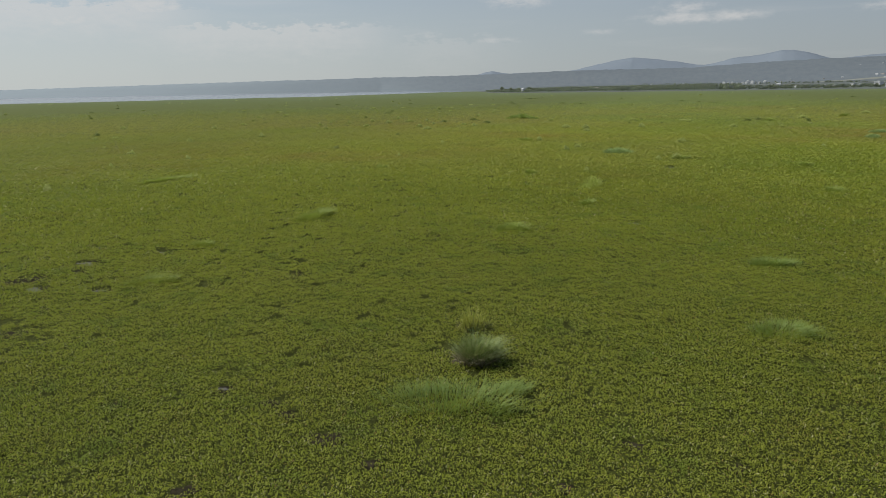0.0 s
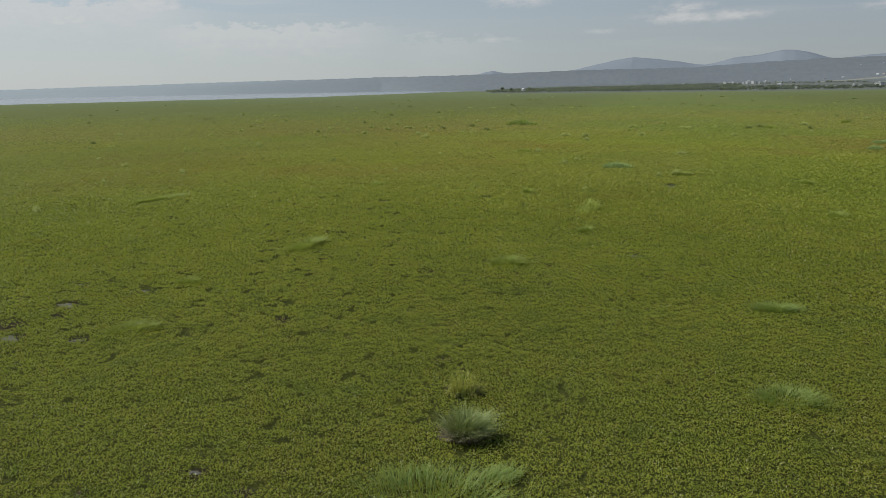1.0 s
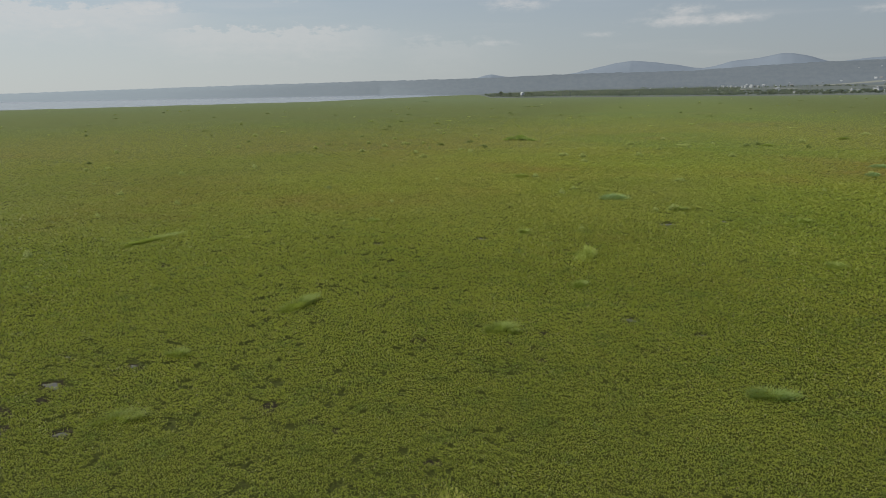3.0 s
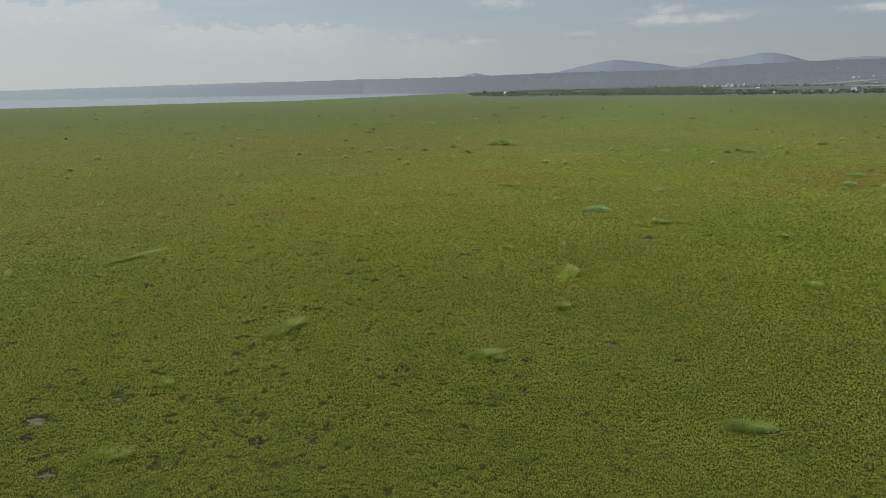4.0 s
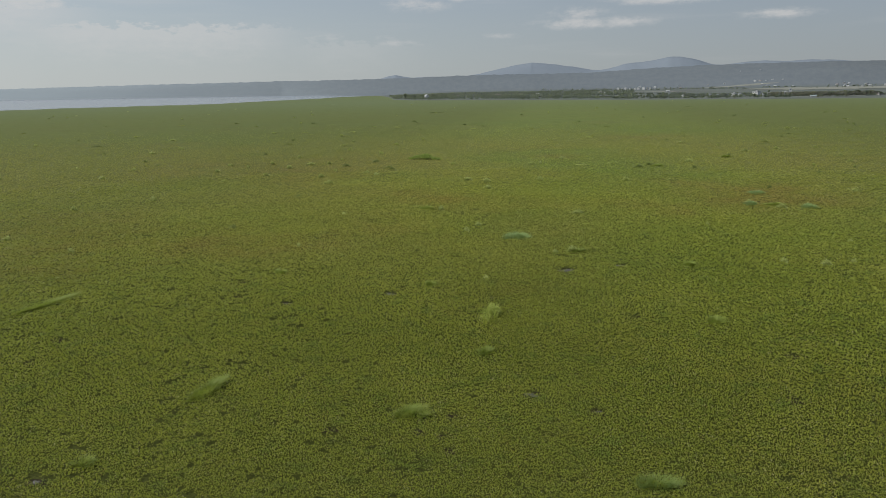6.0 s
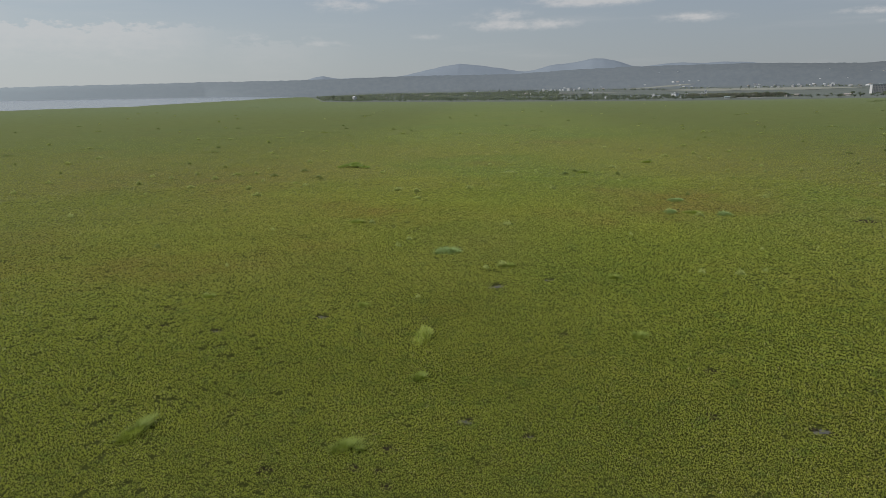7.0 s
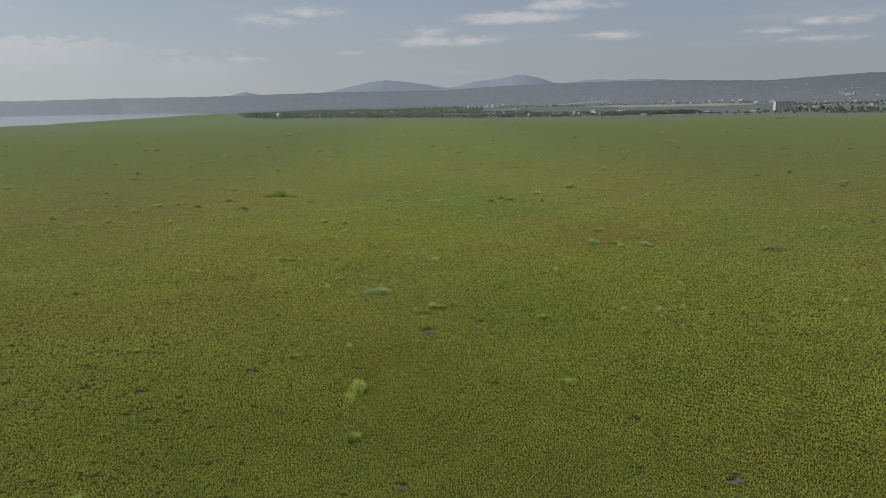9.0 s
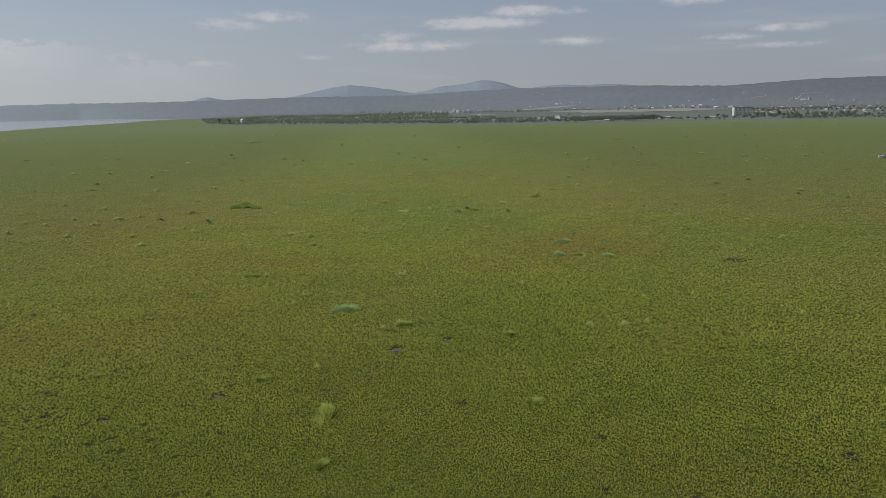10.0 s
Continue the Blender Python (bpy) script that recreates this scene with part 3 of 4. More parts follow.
def blob_ring(px, py, w, z, wobble, seed, stretch=0.9):
    rng = random.Random(seed)
    ph = [rng.uniform(0, 6.28) for _ in range(3)]
    n = 26
    vs = [(0, 0, z)]
    for ring in (0.55, 1.0):
        for k in range(n):
            t = 2 * math.pi * k / n
            r = w * 0.5 * ring * (1 + wobble * (0.5 * math.sin(2 * t + ph[0]) + 0.3 * math.sin(3 * t + ph[1]) + 0.3 * math.sin(5 * t + ph[2])))
            vs.append((r * math.cos(t), r * math.sin(t) * stretch, z - (0.012 if ring == 1.0 else 0)))
    fs = [(0, 1 + k, 1 + (k + 1) % n) for k in range(n)]
    fs += [(1 + k, 1 + n + k, 1 + n + (k + 1) % n, 1 + (k + 1) % n) for k in range(n)]
    return vs, fs


for k, (px, py, w) in enumerate(PUDDLES + MUD_GAPS):
    wet = k < len(PUDDLES) and w > 0.3
    base = float(ground_z(px, py))
    root = new("puddle" if wet else "mud_gap")
    root.location = (px, py, base)
    # dark wide rim mud: shade from surrounding plants, put in as colour
    vs, fs = blob_ring(px, py, w * (1.5 if w < 0.6 else 1.35), 0.024, 0.4, k)
    mesh_object("mud_rim", vs, fs, M_MUD, root, "dark wet mud")
    if wet:
        vs, fs = blob_ring(px, py, w * (0.72 if w < 0.6 else 0.95), 0.034, 0.6, k + 50, 0.6)
        mesh_object("water_surface", vs, fs, M_PUDDLE, root, "still grey water")
        tagged(root, "small grey puddle with a dark muddy rim among plants", "puddle", "puddles in the marsh")
    else:
        tagged(root, "dark mud gap in the plant carpet, hollow shade painted in", "mud", "mud gaps in the marsh")


def blades(name, n, rx, ry, height, arch, width, mat, seed, lean=(0.0, 0.0), parent=None, label="", base_out=0.25, lumpy=0):
    """Curved tapering grass blades that rise from an ellipse and bow outwards."""
    rng = random.Random(seed)
    vs, fs = [], []
    lumps = [(rng.uniform(-0.75, 0.75), rng.uniform(-0.75, 0.75), rng.uniform(0.1, 0.3)) for _ in range(lumpy)]
    for _ in range(n):
        if lumps:
            cx, cy, cs = rng.choice(lumps)
            ex, ey = cx + rng.gauss(0, cs), cy + rng.gauss(0, cs)
            t, q = math.atan2(ey, ex), min(1.25, math.hypot(ex, ey))
        else:
            t, q = rng.uniform(0, 2 * math.pi), math.sqrt(rng.random())
        bx, by = rx * q * math.cos(t), ry * q * math.sin(t)
        edge = 1 - 0.45 * min(1.0, q * q)
        h = height * edge * rng.uniform(0.55, 1.1)
        out = arch * h * (base_out + q) * rng.uniform(0.4, 1.2)
        t2 = t + rng.uniform(-0.9, 0.9)
        sway = rng.uniform(-0.1, 1.5)
        ox, oy = out * math.cos(t2) + lean[0] * h * sway, out * math.sin(t2) + lean[1] * h * sway
        side = t2 + math.pi / 2 + rng.uniform(-0.6, 0.6)
        sx, sy = math.cos(side) * width * 0.5, math.sin(side) * width * 0.5
        droop = rng.uniform(0.0, 0.35) * arch
        b = len(vs)
        for f, wd in ((0.0, 0.8), (0.4, 1.0), (0.75, 0.7)):
            px, py = bx + ox * f * f, by + oy * f * f
            pz = h * (f - droop * f * f * 0.5)
            vs += [(px - sx * wd, py - sy * wd, pz), (px + sx * wd, py + sy * wd, pz)]
        vs.append((bx + ox, by + oy, h * (1 - droop * 0.7)))
        fs += [(b, b + 1, b + 3, b + 2), (b + 2, b + 3, b + 5, b + 4), (b + 4, b + 5, b + 6)]
    return tagged(mesh_object(name, vs, fs, mat, parent, label), kind="stuff" if parent is not None else "")


def leaf_clump(name, n, rx, ry, height, size, mat, seed, parent=None, label="", dome=0.6):
    """Many small folded leaves in an uneven mound."""
    rng = np.random.default_rng(seed)
    lobes = rng.normal(0, 0.42, (7, 2))
    pick = rng.integers(0, 7, n)
    tall = rng.uniform(0.5, 1.0, 7)
    q = lobes[pick] + rng.normal(0, 0.2, (n, 2))
    fall = np.clip(1 - (q ** 2).sum(1) * dome, 0.12, 1) * tall[pick]
    p = np.stack([q[:, 0] * rx, q[:, 1] * ry, height * fall * np.sqrt(rng.uniform(0.05, 1.0, n))], 1)
    turn, rise = rng.uniform(0, 6.28, n), rng.uniform(-0.2, 1.2, n)
    u = np.stack([np.cos(turn) * np.cos(rise), np.sin(turn) * np.cos(rise), np.sin(rise)], 1)
    v = np.stack([-np.sin(turn), np.cos(turn), 0 * turn], 1)
    w = np.cross(u, v)
    L = size * rng.uniform(0.6, 1.4, (n, 1))
    co = np.stack([p, p + 0.5 * u * L + 0.3 * v * L + 0.12 * w * L, p + u * L, p + 0.5 * u * L - 0.3 * v * L + 0.12 * w * L], 1)
    return tagged(quads_object(name, co, mat, parent), label, kind="stuff")


def at_ground(x, y, turn=0.0, sx=1.0, sy=1.0, sz=1.0):
    return Matrix.LocRotScale((x, y, float(ground_z(x, y)) + 0.02), Euler((0, 0, radians(turn))), (sx, sy, sz))


# the tall arching tussock, with dry stems round its foot
tussock = new("grass_tussock")
tussock.matrix_basis = at_ground(-2.15, 17.45)
blades("foliage", 1050, 0.34, 0.26, 0.70, 0.85, 0.013, M_TUSSOCK, 11, (0.5, -0.18), tussock)
blades("straw", 700, 0.38, 0.32, 0.46, 0.9, 0.015, M_STRAW, 13, (0.2, -0.6), tussock, "pale bleached straw hanging over the foot")
blades("dry_growth", 480, 0.44, 0.38, 0.26, 0.9, 0.014, M_DRY, 12, (0.3, -0.2), tussock, "brown dry stems at the foot")
# a dark brown disc under the foot
mesh_object("dark_base", *blob_ring(0, 0, 0.9, 0.02, 0.25, 3), M_TUSSOCK_FOOT, tussock, "dark bare peat")
tagged(tussock, "tall grey-green arching grass tussock on dark ground", "grass tussock")

yellow = new("flowering_herb")
yellow.matrix_basis = at_ground(-2.7, 19.35)
blades("stem_growth", 150, 0.34, 0.2, 0.74, 0.4, 0.014, M_YELLOW, 21, (0.05, 0), yellow, "", 0.25, 4)
leaf_clump("foliage", 300, 0.40, 0.26, 0.66, 0.055, M_YELLOW, 22, yellow)
blades("dry_growth", 160, 0.40, 0.26, 0.3, 0.8, 0.014, M_DRY, 24, (0.2, -0.1), yellow, "brown dry stems at the foot")
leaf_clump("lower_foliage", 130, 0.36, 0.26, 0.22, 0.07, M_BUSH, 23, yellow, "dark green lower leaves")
tagged(yellow, "yellow-green upright herb behind the tussock", "herb")

bright = new("leafy_herb")
bright.matrix_basis = at_ground(-2.5, 44.9)
blades("stem_growth", 240, 0.5, 1.3, 0.62, 0.5, 0.022, M_HERB, 31, (0.1, 0), bright)
leaf_clump("foliage", 520, 0.5, 1.5, 0.6, 0.11, M_HERB, 32, bright, "", 0.9)
tagged(bright, "pale yellow-green leafy herb standing above the carpet", "herb")

# soft grass patches: x, y, width, turn, depth share, height
GRASS = [(4.1, 20.8, 1.6, 20, 0.7, 0.42), (4.7, 27.6, 1.6, 10, 0.5, 0.40), (-13.65, 32.8, 3.2, 76, 0.24, 0.55), (-13.25, 21.2, 1.6, 38, 0.4, 0.45),
         (-4.4, 31.6, 1.7, 32, 0.55, 0.48), (-15.1, 26.2, 0.8, 0, 0.8, 0.40), (9.8, 45.2, 1.0, 0, 0.8, 0.40), 
         (-13.4, 82.1, 1.7, 0, 0.6, 0.45), (-1.9, 15.3, 2.7, 18, 0.55, 0.50), (24.1, 87.1, 2.2, 0, 0.6, 0.45), (10.5, 58.5, 0.9, 0, 0.8, 0.4),
         (-7.2, 51.0, 0.6, 0, 0.7, 0.4)]
GRASS_FAR = [(-2.1, 38.9, 0.8, 0, 0.9, 0.35), (2.5, 61.8, 1.3, 0, 0.5, 0.5), (-18.6, 52.9, 0.7, 0, 0.7, 0.4), (16.6, 129.0, 1.7, 0, 0.5, 0.5),
             (30.5, 144.7, 1.9, 0, 0.5, 0.5), (-30.3, 43.8, 5.2, 74, 0.14, 0.4)]
for k, (x, y, w, turn, share, h) in enumerate(GRASS + GRASS_FAR):
    near = y < 25
    count = int(min(1100, 300 * w * w * share + 160)) if near else int(min(1000, 360 * w * w * share + 160))
    ob = blades("grass_patch", count, w * 0.5, w * 0.5 * share, h * (0.8 if y < 35 else 1.0), 1.15, 0.010 if near else 0.017 if y < 35 else 0.028, M_GRASS if -5 < x < 5 and y < 30 else M_FRESH, 100 + k, (0.28, -0.05), None, "", 0.4, 11)
    ob.matrix_basis = at_ground(x, y, turn)
    tagged(ob, "soft fresh-green grass patch growing through the plant carpet", "grass", "grass patches in the marsh")

# herbs and bushes, from the near ones outwards: x, y, width
PALE_A = [(-3.7, 52.9, 0.4), (-18.8, 53.1, 0.5), (0.9, 61.2, 0.6), (2.2, 61.9, 1.1), (17.4, 59.8, 0.7), (20.1, 59.4, 0.8), (22.3, 60.3, 0.5), (-20.6, 61.9, 0.4),
    (-39.1, 57.9, 0.7), (-7.3, 69.6, 0.7), (35.8, 60.7, 0.6), (24.8, 68, 0.5), (-6.6, 72.5, 0.8), (29.6, 68.3, 0.4), (14.7, 74.4, 0.5), (-48.7, 62, 1),
    (2.9, 80.4, 1.1), (-21.6, 77.7, 0.6), (-11.8, 81.7, 0.9), (-13.6, 83, 0.5), (24.1, 85.4, 1.2), (-57.7, 68.4, 0.6), (21.7, 88.6, 1.2), (-53.9, 78.3, 1),
    (-48.5, 85.7, 1.1), (-8.7, 100, 1.1), (36.2, 98.6, 1.1), (-9.5, 106.3, 1.3), (-70.3, 80.7, 0.8), (52.6, 93.4, 1.1)]
PALE_B = [(-31.8, 103, 1.5), (-69, 83, 1.1), (9.9, 108.4, 1.2), (-12.5, 108.3, 2), (-2.1, 109.2, 1.2), (15.9, 109.3, 0.7), (-48.7, 104.8, 0.8), (59, 99.4, 0.8),
    (-35.7, 111.2, 1.3), (-27.7, 114.2, 1.3), (20.7, 117.4, 0.6), (-30.2, 117.3, 1.1), (-45.3, 112.5, 1.4), (55.4, 108.5, 1.3), (-36.3, 120.1, 0.8), (-70.5, 107.3, 1.2),
    (4.2, 129.6, 2.6), (-56.2, 117.5, 1), (8.8, 131.5, 1), (-45.9, 123.8, 1.5), (-4.4, 132.2, 1.4), (-18.2, 131.5, 1.3), (46.2, 127.1, 0.6), (41.1, 129.7, 0.8),
    (-54.3, 125.4, 1), (-44.4, 130.2, 1.9), (60.4, 123.9, 0.7), (-41.3, 131.6, 1.1), (22.8, 136.3, 1.9), (-88.2, 106.5, 1.5)]
PALE_C = [(-72.9, 119.7, 1.1), (-58.7, 127.5, 1.3), (-52.1, 131.2, 1.2), (0.8, 142.2, 1.7), (78.3, 119.9, 0.9), (48.8, 136.3, 0.9), (-41.4, 139.5, 0.9), (-51.8, 144, 1.4),
    (51.1, 147.2, 1), (-36.9, 152.7, 1.5), (36.7, 157.4, 1.7), (84.5, 143, 1.8), (44, 162.6, 1.2), (52.8, 166.7, 1.3), (-90.3, 153.9, 1.9), (-39.9, 179.5, 1.7),
    (-52.5, 176.5, 1.7), (28.1, 182, 2.3), (-90.5, 166.9, 2.1), (47.3, 184.3, 1.8), (-2.7, 193.9, 1.5), (7.6, 201, 1.9), (-65.4, 215.2, 1.9), (-140.3, 179.5, 1.8),
    (-112, 200.2, 2.9), (111.5, 218, 1.5), (-68.4, 237.8, 2.7), (-83.9, 234.1, 2.3), (-9.9, 250, 2.1), (68.2, 241.6, 1.6)]
PALE_D = [(-94.5, 233.2, 2), (-29.9, 251.6, 1.8), (-134, 216.1, 1.6), (121.5, 224.8, 1.6), (66.7, 260.6, 1.3), (-60.9, 267.5, 3.2), (124.2, 244.7, 1.9), (142.2, 237.5, 1.7),
    (-71, 273.9, 2.4), (70.4, 276.8, 2), (116.6, 261.5, 3.8), (55.6, 282.8, 1.6), (-195.5, 241.6, 2.2), (107.6, 307.8, 2.8), (155.8, 294.9, 1.8), (-164.8, 298.5, 3.2),
    (170.7, 401.4, 2.7)]
DARK_A = [(-30.1, 69.4, 0.9), (40.8, 82.6, 0.8), (-31.5, 90.4, 0.7), (49.8, 87.5, 0.6), (54.6, 86.3, 0.6), (27, 101.3, 0.8), (43.7, 102.4, 0.7), (61.3, 97.5, 1.1),
    (-77.2, 88.6, 1.3), (0.5, 119.2, 0.7), (60.5, 103.7, 0.7), (-4.3, 120.7, 0.6), (38.6, 118.8, 0.8), (-27.3, 122.4, 1), (13.4, 126.9, 1.6), (21.9, 125.8, 0.9),
    (-28.4, 125.7, 1.8), (15.4, 130.8, 1.4), (-36.9, 128.1, 1.8), (-33.3, 134.8, 1.9), (-73, 127.6, 0.7), (31.2, 146.1, 1.6), (66.4, 138.5, 0.7), (-80.1, 134.7, 0.8),
    (86.4, 130.9, 1), (81, 137.8, 1.7), (-62.2, 151.3, 1.1), (75.2, 160.6, 2.2), (-101.9, 153.5, 0.9), (85.3, 165.9, 1.7)]
DARK_B = [(-69.1, 181.9, 3.6), (26.4, 193.7, 0.8), (-82.5, 182.8, 0.8), (32.3, 204.6, 0.6), (-139.3, 154, 1.3), (24, 207.1, 0.6), (79.3, 193.8, 1), (-73.4, 196.5, 1.6),
    (56.1, 203, 0.8), (-120.4, 177.2, 3.3), (121.5, 184.2, 1), (60.8, 214, 1.2), (-143.2, 200.8, 0.8), (-47.5, 247.3, 0.8), (15.2, 261, 2.8), (-29.1, 271, 1.3),
    (11.6, 275.1, 1.1), (94.8, 263.2, 1.1), (-37.5, 283.5, 1.8), (-199.1, 218.6, 3.7), (6.3, 299, 1.2), (-58.4, 294.7, 2.3), (-64.7, 319.4, 1.8), (-108.7, 309.8, 2.6),
    (35.3, 341.4, 1.6), (-145.8, 312.9, 2.7), (-200.3, 297.1, 1.4), (77.1, 355.9, 2.6), (-251.1, 291.1, 3.6), (-22.2, 392.7, 1.5)]
DARK_C = [(125.6, 385.9, 2.5), (-205.9, 353.6, 3.2), (207.1, 406.6, 2.5), (-79, 450.3, 10.7), (194.9, 425.3, 2.6), (31.7, 478.5, 3), (-319.9, 414.1, 3.7), (84, 527.7, 5.4),
    (337.8, 667.1, 15.3), (-106, 761.5, 5.4)]
PALE = PALE_A + PALE_B + PALE_C + PALE_D + [(-41.1, 50.8, 0.6), (-34.3, 37.9, 0.8)]
DARK = DARK_A + DARK_B + DARK_C + [(-274.7, 822.9, 16.0), (316.0, 631.0, 11.0)]


def plant_kind(name, mat, low, label, cat, seed):
    """A unit-wide plant with stalks and leaves, to be copied."""
    root = new(name)
    blades("stem_growth", 40, 0.32, 0.3, 0.62, 0.5, 0.03, mat, seed, (0.1, 0), root)
    leaf_clump("foliage", 330, 0.46, 0.44, 0.62, 0.088, mat, seed + 1, root)
    # on pale herbs a darker green puts the clump's shade into its lower leaves
    leaf_clump("lower_foliage", 90, 0.46, 0.42, 0.26, 0.12, low, seed + 2, root, "lower leaves, shade painted in on pale herbs")
    return tagged(root, label, cat)


def scatter(spots, first, turn_seed, group):
    rng = random.Random(turn_seed)
    for k, (x, y, w) in enumerate(spots):
        tall = min(0.45 + 0.6 * w, 1.15) * (1.0 if w < 2.2 else 0.65) * rng.uniform(0.75, 1.05)
        m = at_ground(x, y, rng.uniform(-25, 25), w, w * (0.75 if w < 3 else 0.4), tall)
        if k == 0:
            first.matrix_basis = m
            tagged(first, group=group)
        else:
            copy_thing(first, Matrix.Identity(4)).matrix_basis = m


def in_kinds(spots, makers, seed, group):
    for k, first in enumerate(makers):
        scatter(spots[k::len(makers)], first, seed + k, group)


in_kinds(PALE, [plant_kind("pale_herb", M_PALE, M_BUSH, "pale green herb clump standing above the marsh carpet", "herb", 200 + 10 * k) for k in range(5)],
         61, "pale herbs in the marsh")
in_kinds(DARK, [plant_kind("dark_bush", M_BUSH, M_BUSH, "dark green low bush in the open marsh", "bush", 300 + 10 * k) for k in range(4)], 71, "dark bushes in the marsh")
# rounded reedy bushes: x, y, width, turn
for k, (x, y, w, turn) in enumerate([(-2.6, 67.2, 2.8, 10), (24.3, 96.4, 2.6, 0), (21.6, 87.6, 2.0, 20), (27.0, 86.0, 2.2, 5)]):
    bush = new("reedy_bush")
    blades("stem_growth", 600, w * 0.42, w * 0.34, 0.62 if k == 0 else 0.5, 0.6, 0.03, M_REED, 600 + k, (0.15, 0), bush, "", 0.3, 9)
    leaf_clump("foliage", 420, w * 0.40, w * 0.32, 0.5, 0.11, M_REED, 610 + k, bush)
    bush.matrix_basis = at_ground(x, y, turn)
    tagged(bush, "rounded blue-green reedy bush in the open marsh", "bush", "reedy bushes")
# a broad low stand of greener leaves
stand = leaf_clump("low_thicket", 2600, 2.3, 2.4, 0.85, 0.28, M_GRASS, 77, None, "", 0.5)
stand.matrix_basis = at_ground(-25.4, 141.8)
tagged(stand, "broad low thicket of fresh-green leaves in the marsh", "thicket")
# further clumps strewn over the open marsh
rng = random.Random(5)
strewn = []
while len(strewn) < 70:
    a, r = rng.uniform(-50, 34), 130 * 6.0 ** rng.random()
    limit = float(np.interp(a, LAKE_A, LAKE_R)) if a < -14.8 else float(np.interp(a, SHORE_A, SHORE_R))
    if r < limit - 60:
        strewn.append((*polar(a, r), rng.uniform(0.3, 0.6) * (r / 80) ** 0.8))
in_kinds(strewn, [plant_kind("pale_herb", M_PALE, M_BUSH, "small pale green herb clump far out on the marsh", "herb", 400 + 10 * k) for k in range(3)], 81, "far pale herbs")

# ---- shore trees ----
def tree_kind(height, spread, mat, seed, label):
    """A tree with tapered trunk, limbs and a crown of many leaf clumps."""
    root = new("tree")
    rng = random.Random(seed)
    bm = bmesh.new()

    def limb(a, b, ra, rb):
        a, b = Vector(a), Vector(b)
        turn = (b - a).to_track_quat("Z", "Y").to_matrix()
        low, high = [], []
        for k in range(6):
            o = Vector((math.cos(k * math.pi / 3), math.sin(k * math.pi / 3), 0))
            low.append(bm.verts.new(a + turn @ (o * ra)))
            high.append(bm.verts.new(b + turn @ (o * rb)))
        for k in range(6):
            bm.faces.new((low[k], low[(k + 1) % 6], high[(k + 1) % 6], high[k]))

    fork = height * 0.42
    limb((0, 0, -0.4), (0.1, 0, fork), 0.05 * height ** 0.9, 0.03 * height ** 0.9)
    tips = []
    for k in range(6):
        t = k * 1.05 + rng.uniform(-0.3, 0.3)
        tip = (spread * 0.55 * math.cos(t), spread * 0.55 * math.sin(t), height * rng.uniform(0.62, 0.85))
        limb((0.1, 0, fork * rng.uniform(0.75, 1)), tip, 0.022 * height ** 0.9, 0.007 * height)
        tips.append(tip)
    tips.append((0, 0, height * 0.88))
    part("trunk", bm, M_BARK, root)
    g = np.random.default_rng(seed)
    centre = np.array(tips)[g.integers(0, len(tips), 420)]
    p = centre + g.normal(0, 1, (420, 3)) * np.array([spread * 0.2, spread * 0.2, height * 0.09])
    d = g.normal(0, 1, (420, 3))
    d /= np.linalg.norm(d, axis=1)[:, None]
    s = np.cross(d, g.normal(0, 1, (420, 3)))
    s /= np.linalg.norm(s, axis=1)[:, None]
    L = g.uniform(0.35, 0.85, (420, 1)) * height / 9
    quads_object("crown", np.stack([p - d * L, p + s * L * 0.7, p + d * L, p - s * L * 0.7], 1), mat, root)
    return tagged(root, label, "tree")


def on_land(a, r, turn=0.0, s=1.0, sz=None):
    x, y = polar(a, r)
    return Matrix.LocRotScale((x, y, float(land_z(a, r)) - 0.1), Euler((0, 0, radians(turn))), (s, s, sz or s))


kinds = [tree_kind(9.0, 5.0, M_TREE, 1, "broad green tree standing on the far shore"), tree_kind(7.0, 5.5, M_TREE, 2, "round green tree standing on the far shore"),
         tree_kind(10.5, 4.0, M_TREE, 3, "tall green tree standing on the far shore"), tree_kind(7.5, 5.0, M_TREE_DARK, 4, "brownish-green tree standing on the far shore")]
rng = random.Random(17)
tree_spots = []
for k in range(120):
    a = rng.uniform(-13.2, 37)
    s = float(np.interp(a, SHORE_A, SHORE_R))
    kind = 3 if 15 < a < 21 else rng.choice((0, 1, 1, 2, 3))
    tree_spots.append((kind, a, s + 6 + 150 * rng.random() ** 2, rng.uniform(0.26, 0.5)))
for a in (-12.9, -12.5, -12.2, -11.8, -11.5, -11.2, -10.4, -10.1, -9.6):      # the wooded point
    tree_spots.append((rng.choice((0, 1, 2)), a, float(np.interp(a, SHORE_A, SHORE_R)) + 60 + rng.uniform(0, 80), rng.uniform(0.7, 0.95)))
for a in (19.4, 19.9, 20.4, 20.6, 18.1, 18.3, 27.9, 28.3, 28.8, 29.3, 25.6, 25.2):           # taller clumps beside the shed and hotel
    tree_spots.append((rng.choice((0, 2, 3)), a, float(np.interp(a, SHORE_A, SHORE_R)) + 90 + rng.uniform(0, 60), rng.uniform(0.5, 0.7)))
seen_kind = set()
for kind, a, r, s in tree_spots:
    m = on_land(a, r, rng.uniform(0, 360), s)
    if kind not in seen_kind:
        seen_kind.add(kind)
        kinds[kind].matrix_basis = m
        tagged(kinds[kind], group="shore trees")
    else:
        copy_thing(kinds[kind], Matrix.Identity(4)).matrix_basis = m


